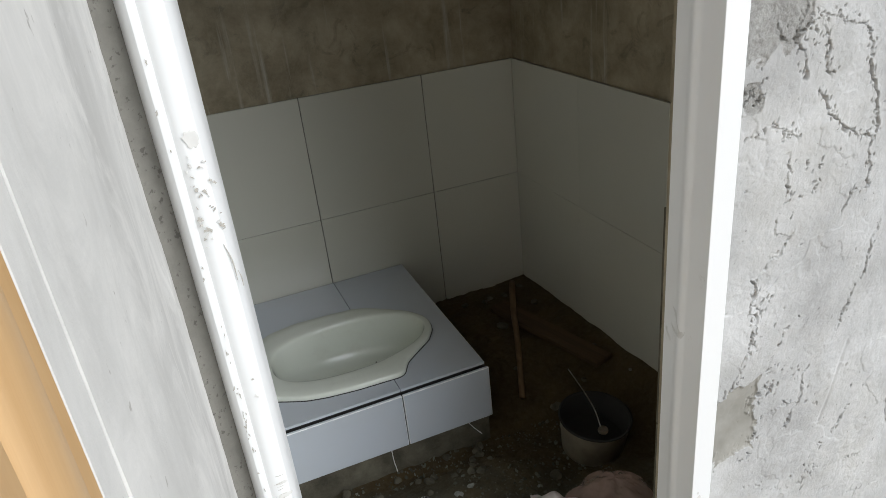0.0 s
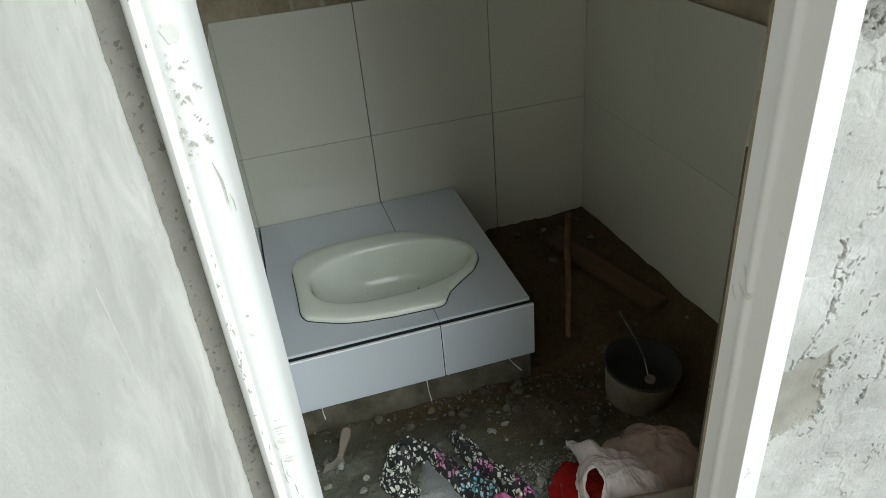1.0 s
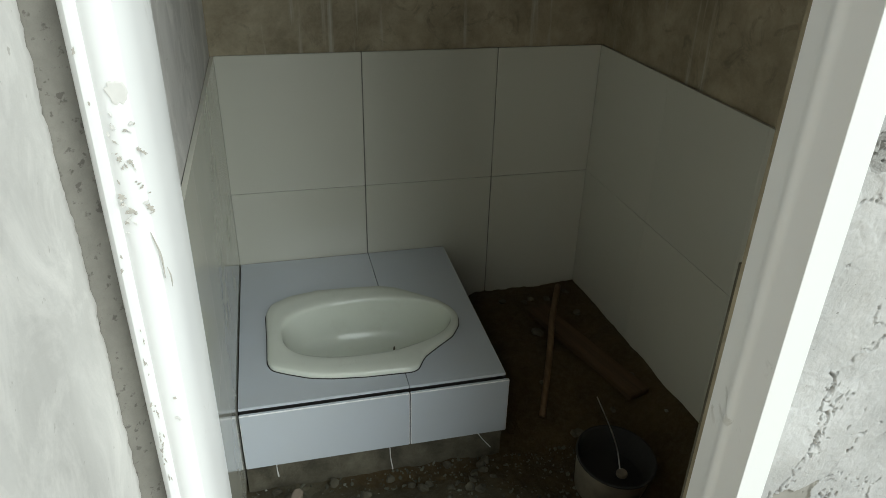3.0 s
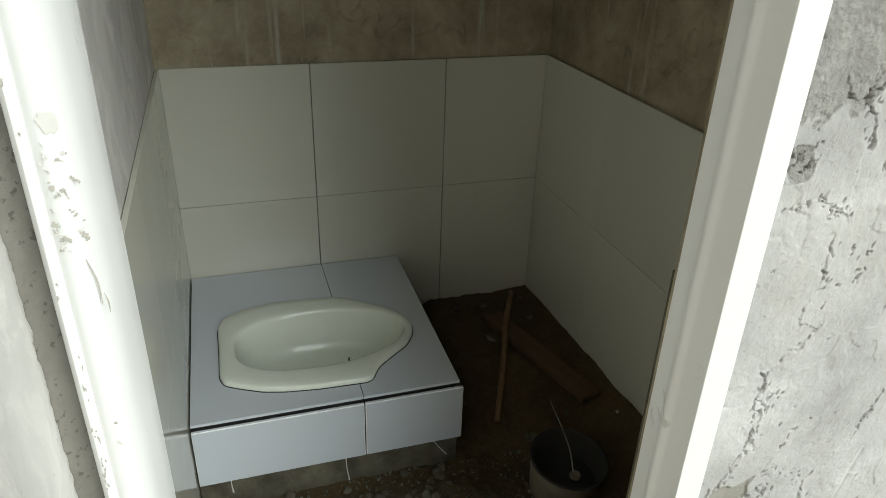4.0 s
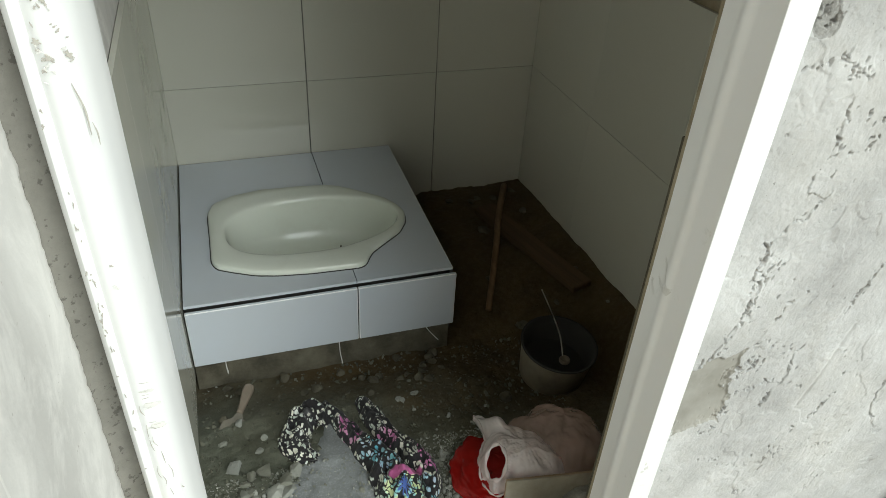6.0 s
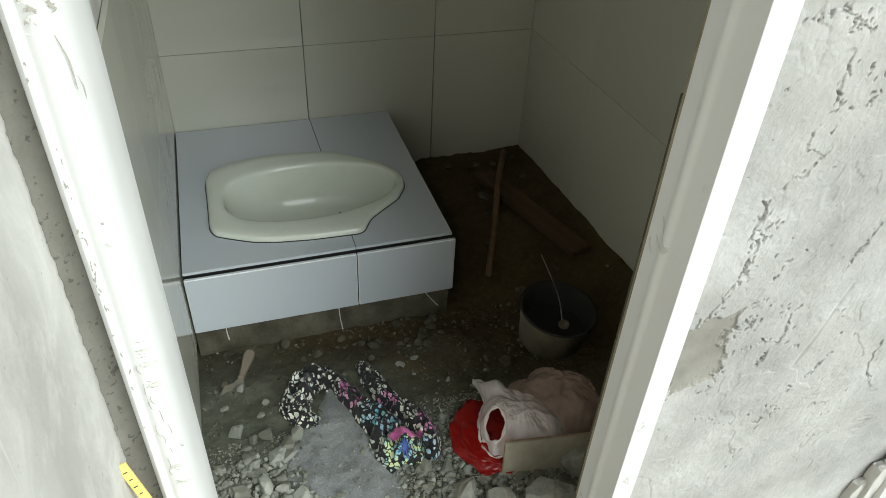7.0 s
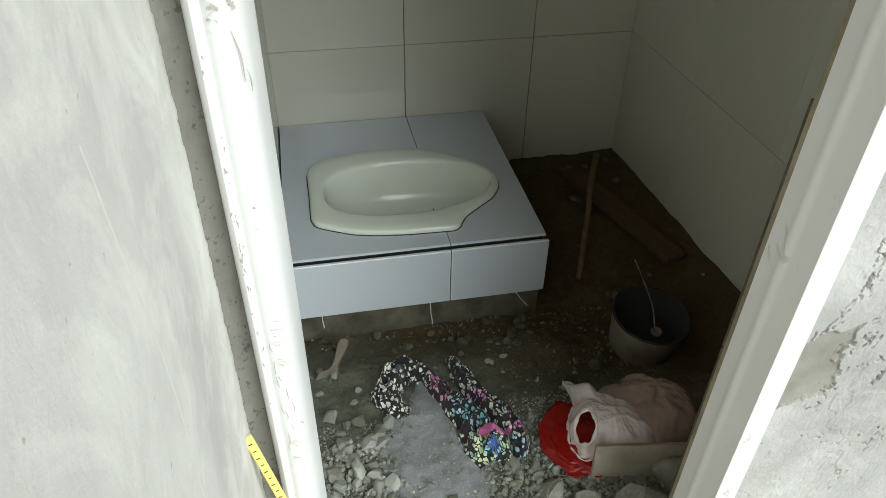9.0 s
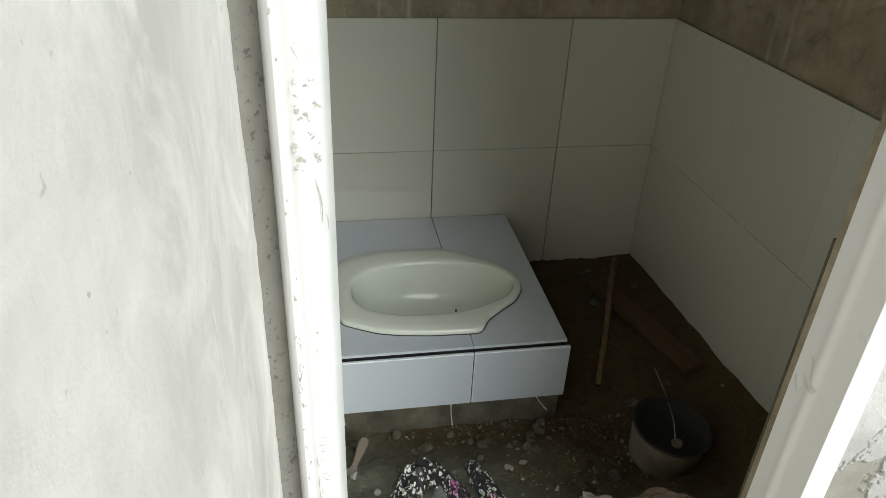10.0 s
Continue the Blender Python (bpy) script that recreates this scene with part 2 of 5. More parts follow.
hue = n.mix(print_spot(0.040, 1.030, 0.026, 0.030), hue, pink)
hue = n.mix(print_spot(0.108, 0.950, 0.022, 0.045), hue, pink)
hue = n.mix(print_spot(0.000, 1.000, 0.028, 0.035), hue, cool)
hue = n.mix(print_spot(0.020, 0.955, 0.034, 0.022), hue, cool)
hue = n.mix(print_spot(0.086, 0.870, 0.022, 0.034), hue, cool)
base = n.mix(petal, (0.012, 0.011, 0.013), hue)
# one large bright flower: blue star, green and yellow petals
fx, fy = n.math("SUBTRACT", px, 0.038), n.math("SUBTRACT", py, 0.882)
fr = n.math("SQRT", n.math("ADD", n.math("MULTIPLY", fx, fx), n.math("MULTIPLY", fy, fy)))
rays = n.math("SINE", n.math("ADD", n.math("MULTIPLY", n.math("ARCTAN2", fy, fx), 9.0), n.math("MULTIPLY", n.noise(60, 2), 3.0)))
reach = n.math("ADD", fr, n.math("MULTIPLY", rays, -0.0055))
bloom = n.ramp(n.math("MULTIPLY", reach, 10.0), [(0.0, (0.04, 0.08, 0.30)), (0.11, (0.07, 0.14, 0.38)), (0.13, (0.20, 0.46, 0.54)), (0.21, (0.34, 0.58, 0.52)), (0.24, (0.50, 0.60, 0.30)), (0.33, (0.60, 0.64, 0.36)), (0.40, (0.32, 0.54, 0.50))])
ringed = n.math("MULTIPLY", leaves, n.ramp(n.math("MULTIPLY", fr, 10.0), [(0.42, 1.0), (0.46, 0.0)]))
star = n.ramp(n.math("MULTIPLY", reach, 10.0), [(0.065, 1.0), (0.08, 0.0)])
ringed = n.math("MAXIMUM", ringed, star)
base = n.mix(ringed, base, bloom)
base = n.mix(print_spot(0.050, 0.918, 0.036, 0.013, 0.12), base, (0.48, 0.11, 0.29))
n.color(base).bump(n.noise(600, 2), 0.3, 0.0006)
n.b.inputs["Sheen Weight"].default_value = 0.15
M_CLOTH = n.m


def film_material(name, color, alpha, translucent):
    """Thin plastic film: part see-through, part translucent."""
    n = Nodes(name, 0.24)
    wr = n.math("ABSOLUTE", n.math("SUBTRACT", n.noise(13, 2, 0.5, distort=0.5), 0.5))
    n.color(n.mix(n.noise(12, 4), color, tuple(min(1, v * 1.15) for v in color))).bump(wr, 0.55, 0.018)
    tr, al = n.t.nodes.new("ShaderNodeBsdfTranslucent"), n.t.nodes.new("ShaderNodeBsdfTransparent")
    tr.inputs[0].default_value = (*color, 1)
    m1, m2 = n.t.nodes.new("ShaderNodeMixShader"), n.t.nodes.new("ShaderNodeMixShader")
    out = n.t.nodes["Material Output"]
    m1.inputs[0].default_value = translucent
    n.t.links.new(n.b.outputs[0], m1.inputs[1])
    n.t.links.new(tr.outputs[0], m1.inputs[2])
    n.t.links.new(n.ramp(wr, [(0.0, min(1, alpha * 1.2)), (0.2, alpha * 0.9)]), m2.inputs[0])
    n.t.links.new(al.outputs[0], m2.inputs[1])
    n.t.links.new(m1.outputs[0], m2.inputs[2])
    n.t.links.new(m2.outputs[0], out.inputs["Surface"])
    return n.m


M_BAG = film_material("pale_plastic_film", (0.95, 0.85, 0.83), 0.80, 0.40)
M_BAG_THIN = film_material("thin_plastic_film", (0.82, 0.60, 0.52), 0.36, 0.40)
M_RED = film_material("red_plastic_film", (0.33, 0.009, 0.007), 0.97, 0.30)


def wood_material(name, a, b, rough=0.6, stretch=(40, 40, 2.5)):
    n = Nodes(name, rough)
    g = n.noise(1.0, 6, 0.65, co=n.scaled(*stretch), distort=0.6)
    n.color(n.mix(n.ramp(g, [(0.3, 0.0), (0.7, 1.0)]), a, b)).bump(g, 0.3, 0.001)
    return n.m


M_WOOD = wood_material("varnished_wood", (0.56, 0.33, 0.14), (0.74, 0.50, 0.26), 0.38)
M_PLANK = wood_material("old_plank", (0.046, 0.026, 0.011), (0.094, 0.055, 0.024), 0.85, (3, 60, 60))
M_STICK = wood_material("stick_wood", (0.12, 0.072, 0.035), (0.20, 0.125, 0.062), 0.75, (60, 3, 60))
n = Nodes("bucket_plastic", 0.5)
n.color(n.mix(n.ramp(n.noise(14, 6), [(0.4, 0.0), (0.7, 1.0)]), (0.36, 0.325, 0.25), (0.20, 0.175, 0.125)))
M_BUCKET = n.m
n = Nodes("black_rubber", 0.9)
n.color(n.mix(n.noise(20, 4), (0.012, 0.012, 0.012), (0.03, 0.028, 0.025)))
M_BLACK = n.m
n = Nodes("steel_wire", 0.3, 1.0)
n.color(n.mix(n.noise(50, 4), (0.55, 0.54, 0.52), (0.7, 0.69, 0.66)))
M_STEEL = n.m
n = Nodes("yellow_rule", 0.5)
n.color(n.mix(n.noise(30, 5), (0.72, 0.56, 0.14), (0.80, 0.66, 0.24)))
M_YELLOW = n.m
n = Nodes("spatula_handle", 0.7)
n.color(n.mix(n.noise(40, 5), (0.16, 0.128, 0.095), (0.24, 0.198, 0.15)))
M_HANDLE = n.m
n = Nodes("dusty_tile_face", 0.75)
n.color(n.mix(n.ramp(n.noise(14, 6, 0.65), [(0.3, 0.0), (0.7, 1.0)]), (0.25, 0.225, 0.165), (0.42, 0.39, 0.31))).bump(n.noise(80, 5), 0.3, 0.002)
M_DUSTY = n.m
n = Nodes("dirty_blade", 0.7)
n.color(n.mix(n.noise(50, 6), (0.13, 0.115, 0.085), (0.24, 0.22, 0.18)))
M_BLADE = n.m
n = Nodes("broken_mortar", 0.95)
n.color(n.mix(n.ramp(n.noise(22, 8, 0.75), [(0.35, 0.0), (0.65, 1.0)]), (0.27, 0.265, 0.225), (0.50, 0.49, 0.43))).bump(n.noise(55, 9, 0.78), 1.0, 0.012)
M_BLOCK = n.m
n = Nodes("pale_string", 0.8)
n.color(n.mix(n.noise(60, 3), (0.22, 0.185, 0.125), (0.31, 0.265, 0.19)))
M_STRING = n.m
n = Nodes("yard_ground", 0.95)
n.color(n.mix(n.ramp(n.noise(3, 8, 0.7), [(0.35, 0.0), (0.65, 1.0)]), (0.17, 0.15, 0.12), (0.27, 0.25, 0.21))).bump(n.noise(40, 8, 0.7), 0.6, 0.01)
M_GROUND = n.m
n = Nodes("ceiling_board", 0.9)
n.color(n.mix(n.noise(5, 5), (0.26, 0.245, 0.215), (0.36, 0.34, 0.30)))
M_CEIL = n.m

# ---- building helpers ----


def link(name, bm, material, smooth=False):
    me = bpy.data.meshes.new(name)
    bm.normal_update()
    bm.to_mesh(me)
    bm.free()
    if smooth:
        for p in me.polygons:
            p.use_smooth = True
    for mt in (material if isinstance(material, (list, tuple)) else [material]):
        me.materials.append(mt)
    return new(name, me)


def part(name, bm, material, parent, label="", smooth=False):
    ob = link(name, bm, material, smooth)
    ob.parent = parent
    if label:
        ob["label"] = label
    return ob


def crisp(ob, degrees=32):
    """Smooth shading, but for edges sharper than that."""
    for p in ob.data.polygons:
        p.use_smooth = True
    ob.data.set_sharp_from_angle(angle=radians(degrees))
    return ob


def box(bm, x0, x1, y0, y1, z0, z1, bevel=0.0, seg=1):
    vs = bmesh.ops.create_cube(bm, size=1)["verts"]
    for v in vs:
        v.co = Vector((x0 + (v.co.x + 0.5) * (x1 - x0), y0 + (v.co.y + 0.5) * (y1 - y0), z0 + (v.co.z + 0.5) * (z1 - z0)))
    if bevel:
        bmesh.ops.bevel(bm, geom=list({e for v in vs for e in v.link_edges}), offset=bevel, segments=seg, affect="EDGES", profile=0.5)
    return bm


def boxed(*a, **k):
    return box(bmesh.new(), *a, **k)


def prism(profile, axis, a, b, bevel=0.0):
    """A closed outline in the plane across an axis, drawn out from a to b."""
    bm = bmesh.new()

    def at(u, v, w):
        return {"z": (u, v, w), "y": (u, w, v), "x": (w, u, v)}[axis]

    lo = [bm.verts.new(at(u, v, a)) for u, v in profile]
    hi = [bm.verts.new(at(u, v, b)) for u, v in profile]
    k = len(profile)
    for i in range(k):
        bm.faces.new((lo[i], lo[(i + 1) % k], hi[(i + 1) % k], hi[i]))
    bm.faces.new(lo[::-1])
    bm.faces.new(hi)
    bmesh.ops.recalc_face_normals(bm, faces=bm.faces)
    if bevel:
        top = [e for e in bm.edges if abs((e.verts[0].co - e.verts[1].co)[{"x": 0, "y": 1, "z": 2}[axis]]) < 1e-6]
        bmesh.ops.bevel(bm, geom=top, offset=bevel, segments=1, affect="EDGES")
    return bm


def tube(points, radius, sides=8, closed=False):
    """A round rod along a line of points; radius may be one value or one for each point."""
    bm = bmesh.new()
    pts = [Vector(p) for p in points]
    rad = radius if isinstance(radius, (list, tuple)) else [radius] * len(pts)
    rings = []
    up = Vector((0.13, 0.21, 1)).normalized()
    for i, p in enumerate(pts):
        d = (pts[(i + 1) % len(pts)] - pts[i - 1]) if closed else (pts[min(i + 1, len(pts) - 1)] - pts[max(i - 1, 0)])
        d.normalize()
        a = d.cross(up)
        a = a.normalized() if a.length > 1e-4 else Vector((1, 0, 0))
        c = d.cross(a)
        rings.append([bm.verts.new(p + rad[i] * (math.cos(t) * a + math.sin(t) * c)) for t in (2 * math.pi * j / sides for j in range(sides))])
    k = len(rings)
    for i in range(k if closed else k - 1):
        for j in range(sides):
            bm.faces.new((rings[i][j], rings[i][(j + 1) % sides], rings[(i + 1) % k][(j + 1) % sides], rings[(i + 1) % k][j]))
    if not closed:
        bm.faces.new(rings[0][::-1])
        bm.faces.new(rings[-1])
    bmesh.ops.recalc_face_normals(bm, faces=bm.faces)
    return bm


def spline(pts, count):
    """Points evenly along a smooth line through pts."""
    pts = [Vector(p) for p in pts]
    ext = [pts[0] * 2 - pts[1]] + pts + [pts[-1] * 2 - pts[-2]]
    out = []
    for i in range(count):
        s = i / (count - 1) * (len(pts) - 1)
        k = min(int(s), len(pts) - 2)
        u = s - k
        a, b, c, d = ext[k:k + 4]
        out.append(0.5 * (2 * b + (c - a) * u + (2 * a - 5 * b + 4 * c - d) * u * u + (3 * b - a - 3 * c + d) * u ** 3))
    return out


def fbm(x, y, z, octaves=4):
    return noise.fractal(Vector((x, y, z)), 1.0, 2.0, octaves)


def sheet(nu, nv, place):
    """A grid of nu by nv cells; place(u, v) gives each corner, u and v from 0 to 1."""
    bm = bmesh.new()
    vs = [[bm.verts.new(place(i / nu, j / nv)) for j in range(nv + 1)] for i in range(nu + 1)]
    for i in range(nu):
        for j in range(nv):
            bm.faces.new((vs[i][j], vs[i + 1][j], vs[i + 1][j + 1], vs[i][j + 1]))
    return bm


def lerp_table(t, table):
    if t <= table[0][0]:
        return table[0][1]
    for (a, x), (b, y) in zip(table, table[1:]):
        if t <= b:
            s = (t - a) / (b - a)
            s = s * s * (3 - 2 * s)
            return x + (y - x) * s
    return table[-1][1]


# ---- the plan, in metres ----
XL, XR, YB = -0.350, 0.776, 2.050          # tile faces: two side walls and the back
YF, YI = 0.600, 0.680                      # front wall: outer and inner face
OPEN_L, OPEN_R, HEAD = -0.343, 0.312, 2.02  # door opening in the masonry
TOP, MID, LOW = 0.816, 0.412, -0.030        # tile courses
ROOM_H, WALL_H = 2.45, 2.75


def floor_base(x, y):
    z = lerp_table(y, [(0.55, -0.02), (0.8, -0.008), (1.0, -0.01), (1.15, -0.032), (1.32, -0.082), (2.1, -0.09)])
    z += lerp_table(x, [(0.15, 0.0), (0.45, -0.045)]) * lerp_table(y, [(0.85, 0.0), (1.1, 1.0), (1.3, 0.3)])
    z += 0.09 * lerp_table(x, [(0.28, 0.0), (0.42, 1.0)]) * lerp_table(y, [(1.30, 0.0), (1.65, 1.0)])
    # earth banked up along the side wall
    bank = lerp_table(x, [(0.60, 0.0), (0.775, 1.0)]) * lerp_table(y, [(0.80, 0.0), (1.0, 1.0)])
    return z * (1 - bank) + (-0.006 + (2.05 - y) * 0.054) * bank


def floor_z(x, y):
    return floor_base(x, y) + 0.008 * fbm(x * 9, y * 9, 1.0) + 0.004 * fbm(x * 40, y * 40, 4.0) * lerp_table(x, [(0.55, 1.0), (0.75, 0.3)])


# ---- structure ----
ground = link("ground", boxed(-60, 60, -60, 60, -0.80, -0.48), M_GROUND)
tagged(ground, "dusty bare earth ground outside the unfinished washroom", "ground", kind="structure")
slab = link("pavement", sheet(60, 40, lambda u, v: (-0.36 + 3.4 * u, -2.4 + 3.0 * v, -0.42 + 0.004 * fbm(u * 14, v * 14, 0))), M_GROUND)
tagged(slab, "rough dusty cement paving before the door", "pavement", kind="structure")

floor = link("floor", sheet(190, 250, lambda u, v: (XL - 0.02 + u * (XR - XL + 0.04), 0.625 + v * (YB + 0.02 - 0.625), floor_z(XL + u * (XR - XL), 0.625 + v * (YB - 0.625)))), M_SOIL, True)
tagged(floor, "bare earth floor strewn with cement rubble", "floor", kind="structure")

wall_back = link("wall_back", boxed(XL - 0.14, XR + 0.14, YB + 0.011, YB + 0.13, -0.50, WALL_H), M_INSIDE)
tagged(wall_back, "bare stained cement wall above white tiles", "wall", kind="structure")
wall_right = link("wall_right", boxed(XR + 0.011, XR + 0.139, YI + 0.002, YB + 0.009, -0.50, WALL_H), M_INSIDE)
tagged(wall_right, "bare mottled cement wall above white tiles", "wall", kind="structure")
wall_left = link("wall_left", boxed(XL - 0.14, XL - 0.011, YI, YB + 0.009, -0.50, WALL_H), M_SIDE)
tagged(wall_left, "smooth pale cement inner wall above white tiles", "wall", kind="structure")
wall_front = link("wall_front", boxed(OPEN_R, 2.9, YF + 0.012, YI, -0.50, WALL_H), M_INSIDE)
box(bm := bmesh.new(), OPEN_L - 0.02, OPEN_R - 0.001, YF + 0.012, YI, HEAD, WALL_H)
part("lintel", bm, M_INSIDE, wall_front)
tagged(wall_front, "cement wall that holds the door opening", "wall", kind="structure")
ceiling = link("ceiling", boxed(XL - 0.010, XR + 0.010, YI + 0.001, YB + 0.010, ROOM_H, ROOM_H + 0.06), M_CEIL)
tagged(ceiling, "bare grey ceiling of the small washroom", "ceiling", kind="structure")

# outer side wall beside the door, smooth render with a ragged end
X_SIDE, Y_EDGE = -0.360, 0.588


def side_point(u, v):
    z = -0.43 + 3.1 * v
    chips = abs(fbm(7, 1, z * 22, 3)) ** 0.6
    y1 = Y_EDGE + 0.004 + 0.006 * fbm(0, 0, z * 5, 3) - 0.007 * chips + 0.004 * fbm(3, 0, z * 60, 3) + 0.0025 * fbm(5, 0, z * 190, 2)
    y = 0.0927 + u * (y1 - 0.0927)
    return (X_SIDE + 0.0025 * fbm(2, y * 5, z * 3, 4) - (0.004 if u > 0.995 else 0), y, z)


bm = sheet(48, 1700, side_point)
edge = [e for e in bm.edges if e.is_boundary]
for e in edge:
    e.smooth = False
ext = bmesh.ops.extrude_edge_only(bm, edges=edge)
for v in [g for g in ext["geom"] if isinstance(g, bmesh.types.BMVert)]:
    v.co.x -= 0.03
side_skin = link("wall_side", bm, M_SIDE, True)
tagged(side_skin, "smooth pale cement render with a ragged edge", "wall", kind="structure")
def bedding_point(u, v):
    z = -0.43 + 2.43 * v
    return (X_SIDE - 0.0058 + u * 0.0265, 0.587 + 0.014 * u + 0.0022 * fbm(u * 2, 6, z * 30, 4) + 0.0008 * fbm(u * 9, 6, z * 130, 3), z)


bm = sheet(12, 600, bedding_point)
ext = bmesh.ops.extrude_edge_only(bm, edges=[e for e in bm.edges if e.is_boundary])
for v in [g for g in ext["geom"] if isinstance(g, bmesh.types.BMVert)]:
    v.co.y = 0.676
part("frame_bedding", bm, M_JOINT, side_skin, "grey mortar filling the joint", smooth=True)
part("corner_trim", boxed(X_SIDE - 0.006, X_SIDE - 0.0002, 0.0680, 0.0925, -0.43, 2.2, bevel=0.0006), M_SIDE, side_skin)
scratch_line = [(X_SIDE - 0.0009 + 0.0025 * fbm(2, p[1] * 5, p[2] * 3, 4), p[1], p[2]) for p in spline([(X_SIDE, 0.346, 1.045), (X_SIDE, 0.356, 0.95), (X_SIDE, 0.363, 0.869), (X_SIDE, 0.357, 0.777), (X_SIDE, 0.352, 0.69), (X_SIDE, 0.349, 0.62)], 140)]
part("scratch", sheet(139, 2, lambda u, v: (scratch_line[round(u * 139)][0] + 0.0013 - 0.0005 * abs(v - 0.5), scratch_line[round(u * 139)][1] + (v - 0.5) * (0.0030 + 0.0020 * fbm(u * 34, 4, 0)), scratch_line[round(u * 139)][2])), M_SCRATCH, side_skin, "long pale trowel scratch", smooth=True)
part("masonry", boxed(XL - 0.14, X_SIDE - 0.006, 0.080, YI - 0.001, -0.50, WALL_H), M_JOINT, side_skin)
far_side = link("wall_side_far", boxed(XL - 0.14, X_SIDE - 0.004, -2.4, -0.30, -0.50, WALL_H), M_SIDE)
tagged(far_side, "smooth pale cement render beyond a wooden post", "wall", kind="structure")

# front face right of the door: rough render with carved cracks and a hollow
# each line: width, depth, then the points (x, z)
CRACKS = [
    (0.0030, 0.008, [(0.412, 0.745), (0.420, 0.718), (0.414, 0.705), (0.417, 0.688), (0.427, 0.663), (0.424, 0.635)]),
    (0.0014, 0.005, [(0.424, 0.635), (0.417, 0.607), (0.398, 0.583), (0.387, 0.553), (0.371, 0.540), (0.330, 0.500)]),
    (0.0009, 0.003, [(0.442, 0.827), (0.444, 0.810), (0.473, 0.800)]),
    (0.0012, 0.003, [(0.475, 0.810), (0.463, 0.779), (0.442, 0.770), (0.427, 0.756)]),
    (0.0022, 0.008, [(0.441, 1.100), (0.454, 1.069), (0.467, 1.034)]),
    (0.0016, 0.006, [(0.405, 1.106), (0.424, 1.090), (0.443, 1.088), (0.447, 1.101), (0.456, 1.124), (0.444, 1.160)]),
    (0.0030, 0.007, [(0.497, 1.008), (0.520, 0.972), (0.550, 0.947), (0.586, 0.930), (0.616, 0.924)]),
    (0.0014, 0.005, [(0.468, 1.110), (0.518, 1.102), (0.561, 1.090)]),
    (0.0026, 0.008, [(0.561, 1.090), (0.582, 1.065), (0.584, 1.034), (0.597, 1.000), (0.610, 0.965), (0.623, 0.934)]),
    (0.0018, 0.006, [(0.623, 0.934), (0.616, 0.912), (0.619, 0.878), (0.621, 0.843), (0.582, 0.842), (0.574, 0.815)]),
    (0.0018, 0.006, [(0.666, 0.768), (0.654, 0.735), (0.647, 0.695), (0.627, 0.672), (0.618, 0.635), (0.604, 0.600)]),
    (0.0026, 0.007, [(0.482, 1.100), (0.496, 1.075), (0.503, 1.050), (0.510, 1.032)]),
    (0.0018, 0.006, [(0.463, 0.465), (0.486, 0.471), (0.515, 0.474), (0.540, 0.463)]),
    (0.0010, 0.004, [(0.540, 0.463), (0.547, 0.480), (0.549, 0.500), (0.546, 0.530)]),
    (0.0020, 0.007, [(0.511, 0.419), (0.522, 0.436), (0.532, 0.449)]),
    (0.0020, 0.006, [(0.770, 0.412), (0.767, 0.380), (0.781, 0.333), (0.793, 0.308)]),
    (0.0010, 0.003, [(0.800, 0.300), (0.826, 0.262), (0.840, 0.200), (0.850, 0.140)]),
    (0.0016, 0.005, [(0.682, 0.276), (0.700, 0.278), (0.722, 0.272)]),
    (0.0012, 0.005, [(0.639, 0.362), (0.651, 0.392), (0.664, 0.412)]),
    (0.0016, 0.004, [(0.370, 0.965), (0.390, 0.972), (0.420, 0.975), (0.445, 0.962), (0.466, 0.953)]),
    (0.0012, 0.004, [(0.458, 0.925), (0.453, 0.890), (0.461, 0.866)]),
]
SEG = [(Vector(a), Vector(b), w, d) for w, d, c in CRACKS for a, b in zip(c, c[1:])]
PITS = {}


def add_pit(x, z, r, lean=65, spread=40):
    """A ragged little hollow, longer along the sweep of the trowel."""
    a = radians(random.gauss(lean, spread))
    r *= 1.25
    pit = (x, z, math.cos(a), math.sin(a), r * random.uniform(1.0, 2.6), r * 0.85, random.uniform(0.007, 0.012))
    for i in range(int((x - 0.016) * 60), int((x + 0.016) * 60) + 1):
        for k in range(int((z - 0.016) * 60), int((z + 0.016) * 60) + 1):
            PITS.setdefault((i, k), []).append(pit)


for a, b, w, d in SEG:
    for _ in range(int((b - a).length * 75000 * w)):
        p = a.lerp(b, random.random())
        add_pit(p.x + random.gauss(0, 0.0052), p.y + random.gauss(0, 0.0052), random.uniform(0.0005, 0.0017))
# knots of torn render, (x, z, spread, count)
for cx, cz, sp, count in ((0.448, 0.512, 0.012, 34), (0.470, 0.518, 0.008, 14), (0.446, 0.425, 0.008, 18), (0.430, 0.392, 0.007, 9), (0.430, 0.690, 0.012, 16), (0.380, 1.030, 0.012, 26), (0.470, 0.835, 0.003, 4), (0.461, 0.869, 0.005, 7), (0.487, 0.904, 0.004, 5), (0.513, 0.900, 0.005, 5), (0.514, 0.868, 0.006, 8), (0.488, 0.856, 0.003, 3), (0.443, 0.960, 0.008, 12), (0.380, 0.890, 0.002, 2), (0.610, 0.338, 0.004, 4), (0.592, 0.300, 0.014, 16), (0.580, 0.264, 0.008, 8), (0.556, 0.190, 0.012, 9), (0.640, 0.362, 0.004, 4), (0.730, 0.165, 0.012, 9), (0.472, 1.10, 0.016, 20), (0.52, 1.13, 0.02, 14), (0.50, 0.63, 0.02, 10), (0.49, 0.57, 0.016, 9), (0.535, 0.54, 0.012, 7), (0.575, 0.46, 0.01, 5), (0.43, 0.62, 0.01, 7), (0.66, 0.47, 0.02, 6)):
    for _ in range(count):
        add_pit(random.gauss(cx, sp), random.gauss(cz, sp), random.uniform(0.0006, 0.0020))
